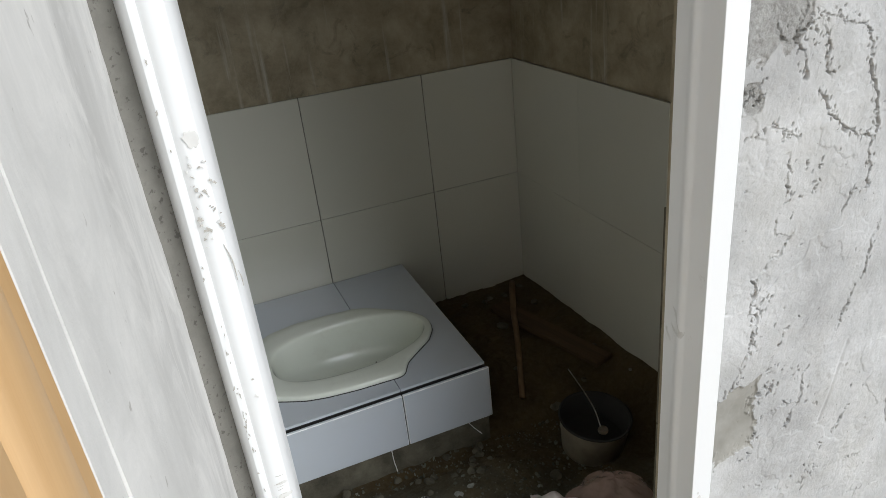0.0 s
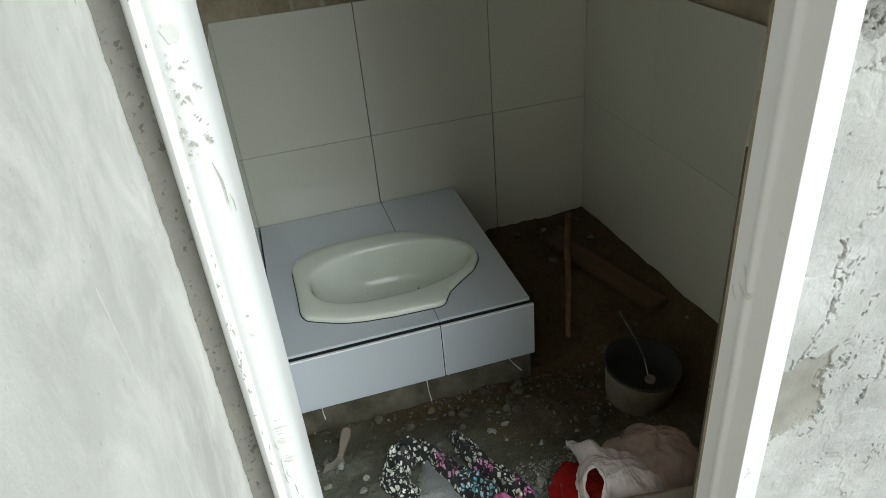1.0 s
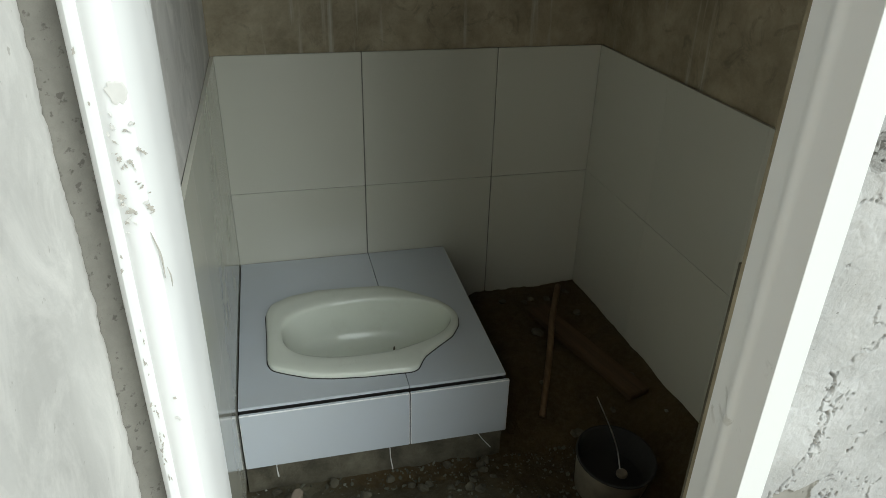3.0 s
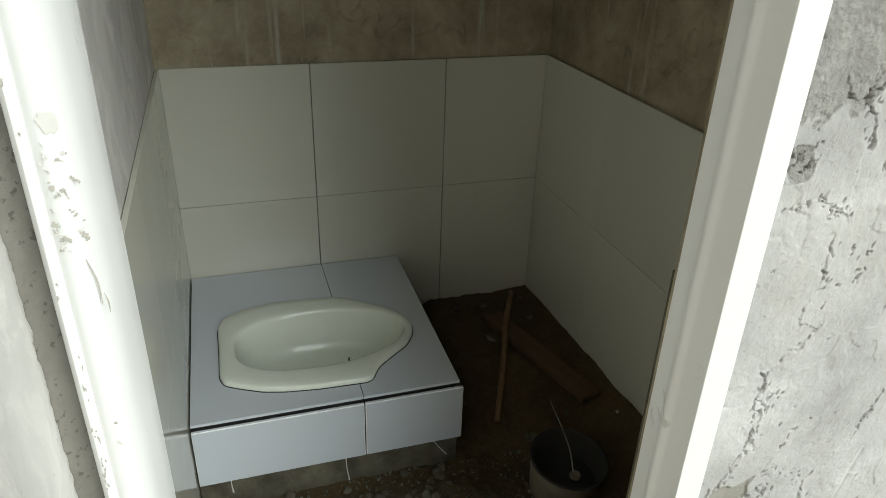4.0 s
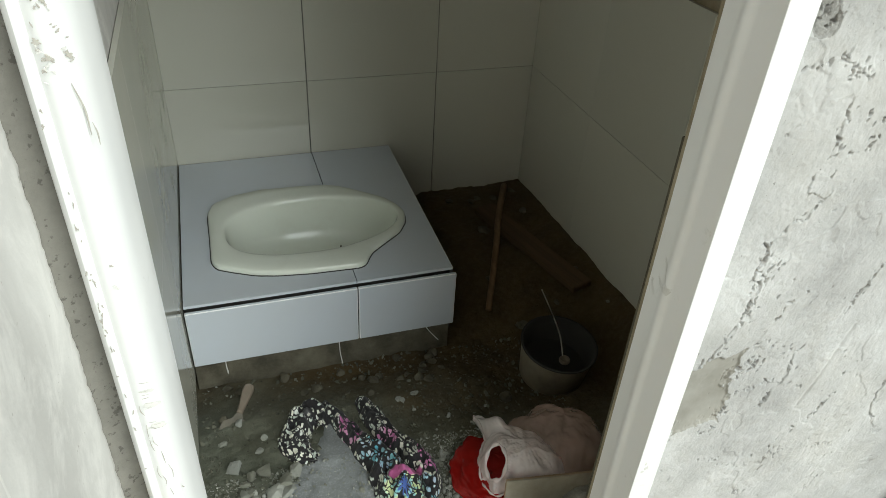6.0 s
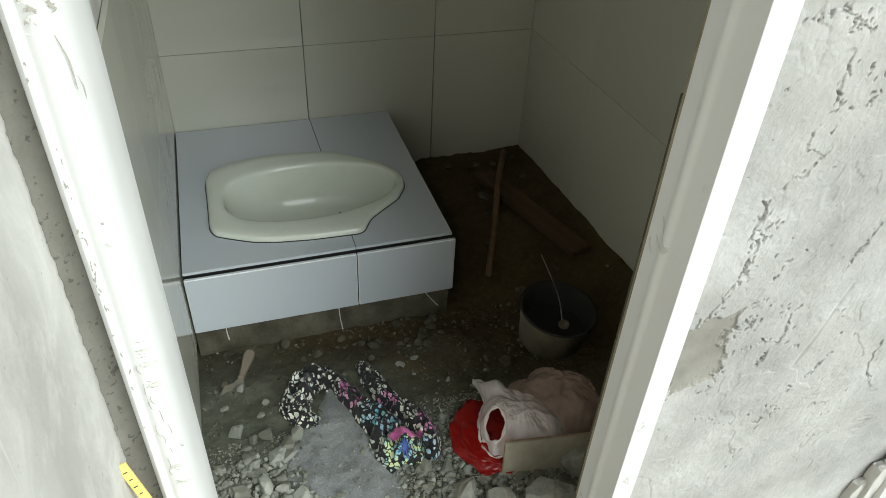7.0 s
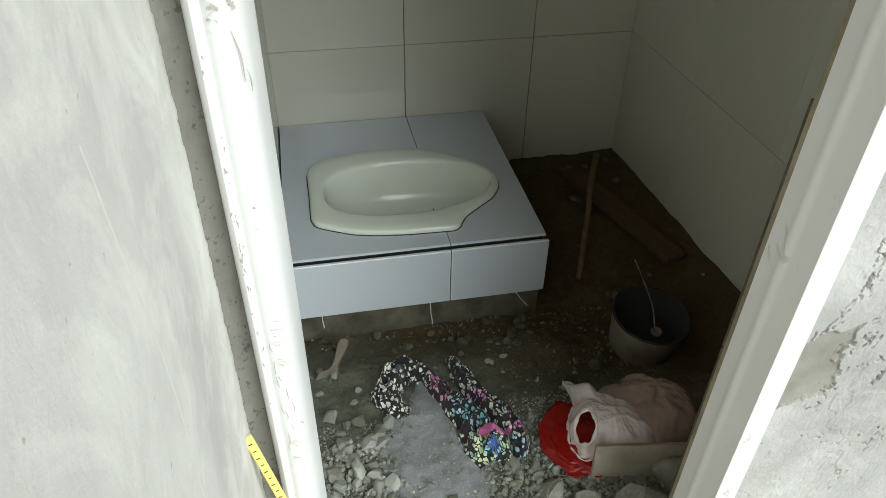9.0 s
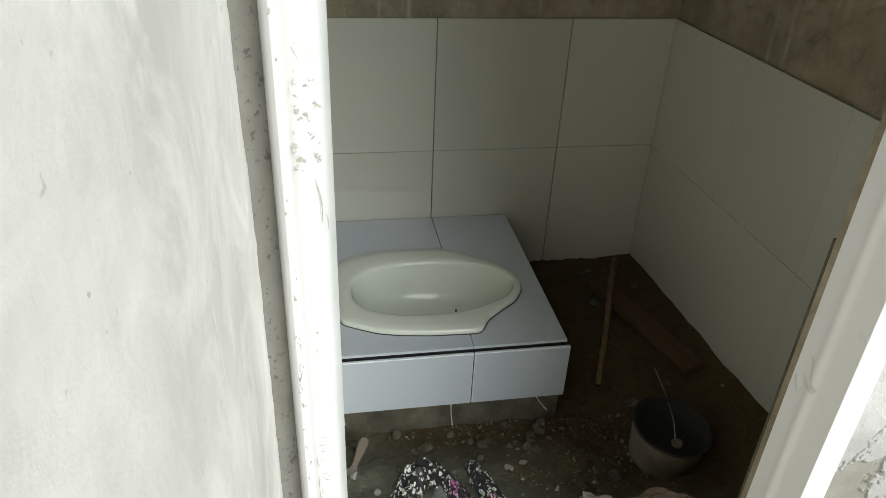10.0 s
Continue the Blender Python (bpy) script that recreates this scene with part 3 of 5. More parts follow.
for i in range(9):
    add_pit(0.438 + i * 0.011, 0.321 - i * 0.0062 + random.gauss(0, 0.002), random.uniform(0.0006, 0.0014), 20, 30)
for _ in range(90):
    add_pit(random.uniform(0.34, 0.82), random.uniform(0.10, 1.25), random.uniform(0.0005, 0.0012))
for _ in range(30):
    add_pit(0.319 + abs(random.gauss(0, 0.004)), random.uniform(0.1, 1.2), random.uniform(0.001, 0.0026))


def hollow(x, z):
    """Above 0 inside the smoothed hollow beside the frame."""
    side = min(0.440 - x, z - 0.412, 0.548 - z - 0.25 * max(0.0, 0.385 - x))
    return side + 0.020 * fbm(x * 26, 4, z * 26, 4) + 0.004 * fbm(x * 120, 4, z * 120, 3)


def coarse(x, z):
    """Above 0 where the coarse coat shows bare of the skim."""
    j = 0.020 * fbm(x * 22, 6, z * 22, 4)
    top = min(z - lerp_table(x, [(0.34, 1.045), (0.39, 1.066), (0.41, 1.084), (0.435, 1.074), (0.46, 1.10), (0.48, 1.14)]), 0.47 - x)
    spot = 0.022 - math.hypot(x - 0.380, (z - 1.022) * 1.1)
    return max(top, spot) + j


def step(t, w):
    return max(0.0, min(1.0, t / w + 0.5))


def front_point(u, v):
    x = OPEN_R + 0.003 + (u / 0.92 * 0.50 if u < 0.92 else 0.50 + (u - 0.92) / 0.08 * 0.35)
    z = -0.43 + v / 0.06 * 0.50 if v < 0.06 else (0.07 + (v - 0.06) / 0.90 * 1.20 if v < 0.96 else 1.27 + (v - 0.96) / 0.04 * 0.17)
    d = 0.003 * fbm(x * 5, 3, z * 5, 3) + 0.0005 * fbm(x * 30, 5, z * 30, 3) + 0.0003 * fbm(x * 160, 5, z * 160, 2)
    jx, jz = 0.02 * fbm(x * 14, 2, z * 14, 4), 0.02 * fbm(x * 14, 12, z * 14, 4)
    # flaked coats of render, one over the other
    d += 0.0010 * step(fbm((x + jx) * 6.5, 20, (z + jz) * 5.5, 4) - 0.10, 0.03)
    # rough patches
    rough_here = step(fbm(x * 5 + 3, 9, z * 5, 3) - 0.15, 0.35)
    d += 0.0007 * rough_here * fbm(x * 70, 1, z * 70, 3)
    bare = coarse(x, z)
    if bare > 0:
        d -= 0.0022 * min(1, bare * 300) - 0.0012 * fbm(x * 120, 4, z * 120, 3)
    dent = math.hypot((x - 0.511) / 0.012, (z - 0.734) / 0.020)
    if dent < 1:
        d -= 0.0025 * (1 - dent * dent)
    scar = abs((x - 0.618) * 0.95 - (z - 0.479) * 0.25)
    if scar < 0.005 and 0.40 < z < 0.56:
        d -= 0.0016 * (1 - scar / 0.005)
    rag = fbm(x * 210, 3, z * 210, 3)
    for px, pz, ca, sa, pl, pw, pd in PITS.get((int(x * 60), int(z * 60)), ()):
        ex, ez = x - px, z - pz
        q = 1.5 * rag + ((ex * ca + ez * sa) / pl) ** 2 + ((ez * ca - ex * sa) / pw) ** 2
        if q < 1:
            d -= pd * min(1, (1 - q) * 3.0)
    p = Vector((x + 0.009 * fbm(x * 34, 0, z * 34, 4) + 0.002 * fbm(x * 240, 0, z * 240, 2), z + 0.009 * fbm(x * 34, 8, z * 34, 4) + 0.002 * fbm(x * 240, 8, z * 240, 2)))
    vary = max(0.12, 0.42 + 1.5 * fbm(x * 42, 17, z * 42, 3))
    for a, b, w, deep in SEG:
        if abs(p.x - a.x) < 0.1 and abs(p.y - a.y) < 0.12:
            s = b - a
            t = max(0, min(1, (p - a).dot(s) / s.dot(s)))
            off = p - a - s * t
            r = off.length
            if r < w * vary:
                d -= deep * min(1, 1.6 * (1 - r / (w * vary)))
            elif r < 0.010:
                # one lip of the crack stands proud
                d += 0.0010 * (1 - r / 0.010) * (1 if off.x > 0 else -0.5)
    hd = hollow(x, z)
    if hd > 0:
        d = d * 0.25 - 0.0034 * min(1, hd * 160)
    return (x, YF - max(d, -0.0115), z)


bm = sheet(480, 1000, front_point)
for f in bm.faces:
    c = f.calc_center_median()
    if hollow(c.x, c.z) > 0.001:
        f.material_index = 1
    elif coarse(c.x, c.z) > 0:
        f.material_index = 2
front_skin = link("wall_front_face", bm, [M_ROUGH, M_HOLLOW, M_COARSE], True)
tagged(front_skin, "rough cracked grey cement render beside the door", "wall", kind="structure")
part("upper_render", boxed(OPEN_R + 0.003, 2.9, YF - 0.002, YF + 0.010, 1.441, WALL_H), M_ROUGH, front_skin)
part("outer_render", boxed(OPEN_R + 0.854, 2.9, YF - 0.002, YF + 0.010, -0.43, 1.440), M_ROUGH, front_skin)
part("head_render", boxed(OPEN_L - 0.02, OPEN_R + 0.002, YF - 0.002, YF + 0.010, HEAD + 0.001, WALL_H), M_ROUGH, front_skin)

sill = link("sill", boxed(X_SIDE + 0.006, OPEN_R + 0.002, 0.545, 0.640, -0.43, -0.052, bevel=0.006), M_JOINT)
tagged(sill, "rough cement sill under the door frame", "sill", kind="structure")

# ---- door frame of white plastic ----
door_frame = tagged(new("door_frame"), "white plastic door frame smeared with cement", "door frame")
door_frame.location = (0, 0, 0)
FRAME_TOP = 2.0
left = [(-0.3415, 0.597), (-0.3385, 0.580), (-0.3355, 0.5715), (-0.332, 0.5680), (-0.329, 0.5675), (-0.3265, 0.5675), (-0.3255, 0.5685), (-0.3245, 0.5692), (-0.3232, 0.5685), (-0.321, 0.5665), (-0.316, 0.5652), (-0.309, 0.5645), (-0.303, 0.566), (-0.298, 0.574), (-0.294, 0.590), (-0.2908, 0.610), (-0.2893, 0.626), (-0.290, 0.636), (-0.294, 0.641), (-0.294, 0.672), (-0.298, 0.677), (-0.3415, 0.677)]
right = [(0.2755, 0.5495), (0.2760, 0.549), (0.310, 0.549), (0.3135, 0.552), (0.3135, 0.594), (0.309, 0.596), (0.309, 0.640), (0.284, 0.640), (0.281, 0.637), (0.2800, 0.630), (0.2790, 0.613), (0.2774, 0.6070), (0.2760, 0.6030), (0.2755, 0.5995), (0.2760, 0.5965), (0.2772, 0.5935), (0.2783, 0.5905), (0.2786, 0.586)]
jamb = crisp(part("jamb", prism(left, "z", -0.05, FRAME_TOP), M_FRAME, door_frame))
jamb_right = crisp(part("jamb", prism(right, "z", -0.05, FRAME_TOP), M_FRAME, door_frame))
part("head", prism([(0.552, 1.962), (0.549, 1.965), (0.549, FRAME_TOP - 0.002), (0.66, FRAME_TOP - 0.002), (0.66, 1.975), (0.61, 1.972), (0.60, 1.962)], "x", -0.2885, 0.2750), M_FRAME, door_frame)


def smear(cx, cz, w, h, y, tilt, ragged=0.6, thick=0.0005):
    """A thin ragged dab of dried mortar on the frame's face, with a flat top."""
    bm = bmesh.new()
    k, seed = 22, random.uniform(0, 90)
    rings = []
    for s, dy in ((1.0, 0.0), (0.86, -thick)):
        ring = []
        for i in range(k):
            a = 2 * math.pi * i / k
            r = s * max(0.15, 0.8 + ragged * fbm(2.2 * math.cos(a) + seed, 2.2 * math.sin(a), seed, 3))
            dx, dz = w * r * math.cos(a), h * r * math.sin(a)
            ring.append(bm.verts.new((cx + dx * math.cos(tilt) - dz * math.sin(tilt), y + dy, cz + dx * math.sin(tilt) + dz * math.cos(tilt))))
        rings.append(ring)
    for i in range(k):
        bm.faces.new((rings[0][i], rings[0][(i + 1) % k], rings[1][(i + 1) % k], rings[1][i]))
    bm.faces.new(rings[1])
    bmesh.ops.recalc_face_normals(bm, faces=bm.faces)
    return bm


for cx, cz, count, sp in ((-0.317, 1.098, 5, 0.0035), (-0.304, 1.095, 3, 0.0025), (-0.314, 1.073, 8, 0.005), (-0.303, 1.076, 5, 0.004), (-0.318, 1.045, 7, 0.005), (-0.304, 1.053, 5, 0.003), (-0.320, 1.025, 7, 0.004), (-0.306, 1.033, 4, 0.004), (-0.309, 0.85, 2, 0.006), (-0.300, 0.566, 1, 0.001)):
    for _ in range(count):
        big = random.random() ** 2
        part("mortar_smear", smear(max(-0.3205, min(-0.2995, random.gauss(cx, sp))), random.gauss(cz, sp * 1.6), 0.0005 + 0.0020 * big, 0.0010 + 0.0030 * random.random() * (0.4 + big), 0.5643, random.uniform(-1.2, 1.2), 0.9, random.uniform(0.0003, 0.0009)), M_SMEAR if random.random() < 0.65 else M_SMEAR_THIN, jamb)
# crumbs of mortar along the outer bead
for _ in range(34):
    part("mortar_smear", smear(random.uniform(-0.3325, -0.3265), random.choice((random.uniform(0.5, 1.2), random.gauss(0.84, 0.05))), random.uniform(0.0004, 0.0010), random.uniform(0.0008, 0.0035), 0.5674, random.uniform(-0.3, 0.3), 1.0, random.uniform(0.0003, 0.0009)), M_SMEAR, jamb)
for cx, zc, w, h, t in ((-0.3095, 0.714, 0.0080, 0.0028, 0.12), (-0.309, 0.695, 0.0095, 0.0042, 0.10), (-0.308, 0.667, 0.0090, 0.0050, 0.06), (-0.310, 0.536, 0.0085, 0.0048, 0.10), (-0.309, 0.507, 0.0090, 0.0044, 0.08), (-0.310, 1.120, 0.0085, 0.0110, 0.0)):
    part("mortar_smear", smear(cx, zc, w, h, 0.5645, t, 0.30, 0.0002), M_SMEAR_THIN, jamb, "thin wiped mortar film")


def scrape(x, z, dx, dz, bend, r):
    pts = spline([(x, 0.5646, z), (x + dx * 0.5 + bend, 0.5644, z + dz * 0.5), (x + dx, 0.5648, z + dz)], 14)
    part("scrape", tube(pts, [r * (0.35 + 0.65 * math.sin(math.pi * i / 13)) for i in range(14)], 5), M_SMEAR, jamb)


scrape(-0.3055, 1.015, 0.0045, -0.040, 0.002, 0.0007)
scrape(-0.2985, 0.985, 0.0015, -0.018, 0.001, 0.0006)
for zc in (0.714, 0.695, 0.667, 0.536, 0.507):
    for k in range(4):
        scrape(random.uniform(-0.319, -0.314), zc + random.gauss(0, 0.004), random.uniform(0.006, 0.013), random.uniform(-0.001, 0.002), 0.0, random.uniform(0.00018, 0.00034))
# a hairline of grey mortar that wanders down the face
for x, z in ((-0.320, 0.688), (-0.3185, 0.662), (-0.316, 0.644), (-0.312, 0.621), (-0.309, 0.600), (-0.317, 0.584), (-0.313, 0.562), (-0.318, 0.545), (-0.319, 0.527), (-0.3195, 0.64), (-0.3195, 0.60)):
    scrape(x, z + 0.008, random.uniform(-0.002, 0.004), random.uniform(-0.022, -0.012), random.uniform(-0.002, 0.002), random.uniform(0.00030, 0.00055))
for x, z, w, h in ((0.287, 0.424, 0.0022, 0.0030), (0.2845, 0.408, 0.0030, 0.0024), (0.290, 0.415, 0.0040, 0.0060)):
    part("mortar_smear", smear(x, z, w, h, 0.5489, 0.2, 0.8, 0.0003), M_SMEAR_THIN, jamb_right)

# ---- squat platform ----
P_X1, P_Y0, P_TOP = 0.295, 1.361, 0.179
PAN_C = Vector((-0.025, 1.625))
HALF = [(-0.277, 0.0), (-0.278, 0.108), (-0.268, 0.136), (-0.230, 0.158), (-0.180, 0.183), (-0.128, 0.196), (-0.050, 0.206), (0.068, 0.211), (0.084, 0.202), (0.096, 0.178), (0.110, 0.156), (0.152, 0.121), (0.199, 0.084), (0.228, 0.038), (0.236, 0.0)]
FAR_HALF = [(-0.277, 0.0), (-0.278, 0.110), (-0.264, 0.152), (-0.210, 0.186), (-0.132, 0.203), (-0.030, 0.200), (0.050, 0.192), (0.085, 0.178), (0.115, 0.157), (0.152, 0.127), (0.199, 0.086), (0.228, 0.038), (0.236, 0.0)]
OUTLINE = [Vector((x, PAN_C.y + y)) for x, y in FAR_HALF] + [Vector((x, PAN_C.y - y)) for x, y in HALF[-2:0:-1]]


def pan_radius(a):
    """How far the pan's outline lies from its middle in the direction a."""
    d = Vector((math.cos(a), math.sin(a)))
    best = 0.1
    for p, q in zip(OUTLINE, OUTLINE[1:] + OUTLINE[:1]):
        e = q - p
        den = d.x * e.y - d.y * e.x
        if abs(den) < 1e-9:
            continue
        w = p - PAN_C
        t = (w.x * e.y - w.y * e.x) / den
        s = (w.x * d.y - w.y * d.x) / den
        if t > 0 and -1e-6 <= s <= 1 + 1e-6:
            best = max(best, t)
    return best


N_PAN = 192
raw = [pan_radius(2 * math.pi * i / N_PAN) for i in range(N_PAN)]
OUTER = [0.25 * raw[i - 1] + 0.5 * raw[i] + 0.25 * raw[(i + 1) % N_PAN] for i in range(N_PAN)]


def bowl_radius(a):
    """The bowl's opening: an egg, wide towards the back and narrow at the front."""
    c, s = math.cos(a), math.sin(a)
    lx = 0.238 if c > 0 else 0.214
    ly = 0.128
    p = 2.0 if c > 0 else 2.5
    return (abs(c / lx) ** p + abs(s / ly) ** p) ** (-1 / p)


BOWL = [bowl_radius(2 * math.pi * i / N_PAN) for i in range(N_PAN)]


def pan_mesh():
    bm = bmesh.new()
    z0 = P_TOP
    rows = []
    for off, z in ((0.0, z0 + 0.001), (0.0, z0 + 0.008), (0.002, z0 + 0.0125), (0.006, z0 + 0.0150)):
        rows.append([(OUTER[i] - off, z) for i in range(N_PAN)])
    for f, z in ((0.35, 0.0160), (0.65, 0.0158), (0.82, 0.0150), (0.94, 0.0128)):
        rows.append([((OUTER[i] - 0.006) * (1 - f) + BOWL[i] * f, z0 + z) for i in range(N_PAN)])
    for f, z in ((1.0, 0.0090), (0.988, 0.000), (0.974, -0.014), (0.955, -0.036), (0.928, -0.060), (0.885, -0.082), (0.82, -0.098), (0.71, -0.108), (0.55, -0.113), (0.38, -0.1155), (0.18, -0.117)):
        rows.append([(BOWL[i] * f, z0 + z) for i in range(N_PAN)])
    rings = [[bm.verts.new((PAN_C.x + r * math.cos(2 * math.pi * i / N_PAN), PAN_C.y + r * math.sin(2 * math.pi * i / N_PAN), z)) for i, (r, z) in enumerate(row)] for row in rows]
    for a, b in zip(rings, rings[1:]):
        for i in range(N_PAN):
            bm.faces.new((a[i], a[(i + 1) % N_PAN], b[(i + 1) % N_PAN], b[i]))
    bm.faces.new(rings[-1])
    bmesh.ops.recalc_face_normals(bm, faces=bm.faces)
    return bm


platform = tagged(new("squat_platform"), "raised tiled plinth round the squat pan", "platform")
platform.location = (0, 0, 0)
part("core", boxed(XL + 0.002, P_X1 - 0.014, P_Y0 + 0.020, P_Y0 + 0.05, -0.14, P_TOP - 0.016), M_MORTAR, platform)
part("side_core", boxed(P_X1 - 0.046, P_X1 - 0.013, P_Y0 + 0.0505, YB - 0.002, -0.14, P_TOP - 0.016), M_MORTAR, platform)
part("base_render", boxed(XL + 0.002, P_X1 - 0.006, P_Y0 + 0.004, P_Y0 + 0.0195, -0.14, 0.003), M_BASE, platform, "rough cement face under the tiles")
JX = 0.048


def hole_side(left_side):
    """The hole's edge on one side of the joint, from the back to the front."""
    pts = [(PAN_C.x + (OUTER[i] - 0.008) * math.cos(2 * math.pi * i / N_PAN), PAN_C.y + (OUTER[i] - 0.008) * math.sin(2 * math.pi * i / N_PAN)) for i in range(N_PAN)]
    if left_side:
        keep = [p for p in pts if p[0] < JX - 0.001]
        start = min(range(len(keep)), key=lambda i: (keep[i][1] < PAN_C.y, -keep[i][0]))
        return keep[start:] + keep[:start]
    upper = [p for p in pts if p[0] > JX + 0.001 and p[1] >= PAN_C.y]
    lower = [p for p in pts if p[0] > JX + 0.001 and p[1] < PAN_C.y]
    return sorted(upper, key=lambda p: math.atan2(p[1] - PAN_C.y, p[0] - PAN_C.x), reverse=True) + sorted(lower, key=lambda p: math.atan2(p[1] - PAN_C.y, p[0] - PAN_C.x), reverse=True)


yf, yb = P_Y0 + 0.004, YB - 0.0042
lside, rside = hole_side(True), hole_side(False)
ya, yz = lside[0][1], lside[-1][1]
profile_l = [(JX - 0.001, yf), (XL + 0.003, yf), (XL + 0.003, yb), (JX - 0.001, yb), (JX - 0.001, ya)] + lside + [(JX - 0.001, yz)]
profile_r = [(JX + 0.001, yb), (P_X1, yb), (P_X1 - 0.007, yf), (JX + 0.001, yf), (JX + 0.001, rside[-1][1])] + rside[::-1] + [(JX + 0.001, rside[0][1])]
for prof in (profile_l, profile_r):
    part("tile", prism(prof, "z", P_TOP - 0.008, P_TOP), M_TILE_STEP, platform)
for x0, x1 in ((XL + 0.003, JX - 0.0012), (JX + 0.0012, P_X1 + 0.002)):
    bm = boxed(x0, x1, P_Y0 - 0.009, P_Y0 + 0.001, 0.004, P_TOP - 0.0135, bevel=0.0021)
    bm.normal_update()
    for f in bm.faces:
        if max(abs(c) for c in f.normal) < 0.95:
            f.material_index = 1
    part("tile", bm, [M_TILE_STEP, M_EDGE], platform)
part("tile_edge", prism([(P_X1 + 0.0002, yb), (P_X1 + 0.0014, yb), (P_X1 - 0.0056, yf), (P_X1 - 0.0068, yf)], "z", P_TOP - 0.008, P_TOP - 0.0006), M_EDGE, platform, "chipped pale glaze edge")
part("joint", boxed(XL + 0.003, P_X1 - 0.002, yb + 0.0003, YB - 0.0005, P_TOP - 0.012, P_TOP - 0.0015), M_MORTAR, platform, "dark open joint")
part("tile_edge_strip", boxed(P_X1 - 0.012, P_X1 - 0.003, P_Y0 + 0.006, YB - 0.002, -0.02, P_TOP - 0.012), M_MORTAR, platform)
for pts in ([(-0.277, 1.3625, 0.004), (-0.277, 1.3625, -0.02), (-0.275, 1.3625, -0.044)], [(-0.002, 1.3625, 0.004), (0.0, 1.3625, -0.04), (0.004, 1.3625, -0.070), (0.004, 1.3615, -0.078)], [(0.222, 1.3625, 0.004), (0.24, 1.362, -0.025), (0.262, 1.361, -0.055)]):
    part("grout_run", tube(spline(pts, 8), [0.0016, 0.0014, 0.0012, 0.0013, 0.0014, 0.0015, 0.002, 0.0012], 6), M_SMEAR_THIN, platform, "thin pale run of grout")

pan = link("squat_pan", pan_mesh(), M_CERAMIC, True)
tagged(pan, "pale cream ceramic squat toilet pan in a tiled plinth", "squat toilet")
for sx, sy, sz in ((0.062, 1.655, -0.1080),):
    part("grit", tube([(sx, sy, P_TOP + sz), (sx + 0.003, sy + 0.014, P_TOP + sz + 0.004)], [0.0035, 0.0022], 8), M_BASE, pan, "dark crumb of grit in the bowl")
seal = []
for i in range(N_PAN):
    a = 2 * math.pi * i / N_PAN
    seal.append((PAN_C.x + (OUTER[i] + 0.0006) * math.cos(a), PAN_C.y + (OUTER[i] + 0.0006) * math.sin(a), P_TOP + 0.0004))
part("joint_line", tube(seal, 0.0019, 5, True), M_MORTAR, pan, "dark joint round the rim")
# footrest grip dots
for side in (-1, 1):
    for i in range(12):
        for j in range(2):
            part("grip_dot", boxed(-0.10 + i * 0.014, -0.094 + i * 0.014, PAN_C.y + side * (0.157 + 0.012 * j) - 0.003, PAN_C.y + side * (0.157 + 0.012 * j) + 0.003, P_TOP + 0.0140, P_TOP + 0.0162, bevel=0.0008), M_CERAMIC, pan)

# ---- rubble floor ----


def powder_point(u, v):
    x, y = -0.23 + 0.36 * u, 0.69 + 0.46 * v
    mid = lerp_table(y, [(0.70, -0.035), (0.80, -0.062), (0.92, -0.085), (1.00, -0.078), (1.12, -0.062)])
    half = lerp_table(y, [(0.70, 0.120), (0.80, 0.092), (0.92, 0.088), (1.00, 0.058), (1.14, 0.022)])
    edge_fade = 1 - (abs(x - mid) / (half * (1 + 0.30 * fbm(x * 16, y * 16, 2, 4)))) ** 2
    return (x, y, floor_base(x, y) + 0.008 * fbm(x * 9, y * 9, 1.0) + 0.0022 + max(-0.012, 0.005 * edge_fade) + 0.0016 * fbm(x * 26, y * 26, 7, 3))


powder = link("cement_powder", sheet(110, 130, powder_point), M_POWDER, True)
tagged(powder, "blue-grey cement powder spilt over the floor", "cement powder", kind="stuff")


def chip(centre, size, rough=0.25):
    """The corners of one small angular stone."""
    turn = Euler((random.uniform(0, 6.3), random.uniform(0, 6.3), random.uniform(0, 6.3))).to_matrix()
    sc = Vector((1.0, random.uniform(0.6, 1.0), random.uniform(0.35, 0.8))) * size
    return [centre + turn @ Vector((c[0] * sc.x, c[1] * sc.y, c[2] * sc.z)) * (1 + random.uniform(-rough, rough)) for c in ICO_V]


tmp = bmesh.new()
bmesh.ops.create_icosphere(tmp, subdivisions=1, radius=1)
ICO_V = [tuple(v.co) for v in tmp.verts]
ICO_F = [tuple(v.index for v in f.verts) for f in tmp.faces]
tmp.free()
verts, faces = [], []
placed = 0
while placed < 4600:
    x, y = random.uniform(XL + 0.006, 0.74), 0.70 + 0.68 * random.random() ** 1.25
    dens = 1.0 if y < 0.97 else 0.010
    if math.hypot((x + 0.065) / 0.10, (y - 0.96) / 0.15) < 1:
        dens *= 0.07
    if x > 0.30 and y > 0.9:
        dens *= 0.15
    if random.random() > dens:
        continue
    s = random.choice((0.003, 0.004, 0.004, 0.006, 0.006, 0.009)) * random.uniform(0.7, 1.3)
    o = len(verts)
    verts += chip(Vector((x, y, floor_z(x, y) + s * 0.25)), s)
    faces += [tuple(o + i for i in f) for f in ICO_F]
    placed += 1
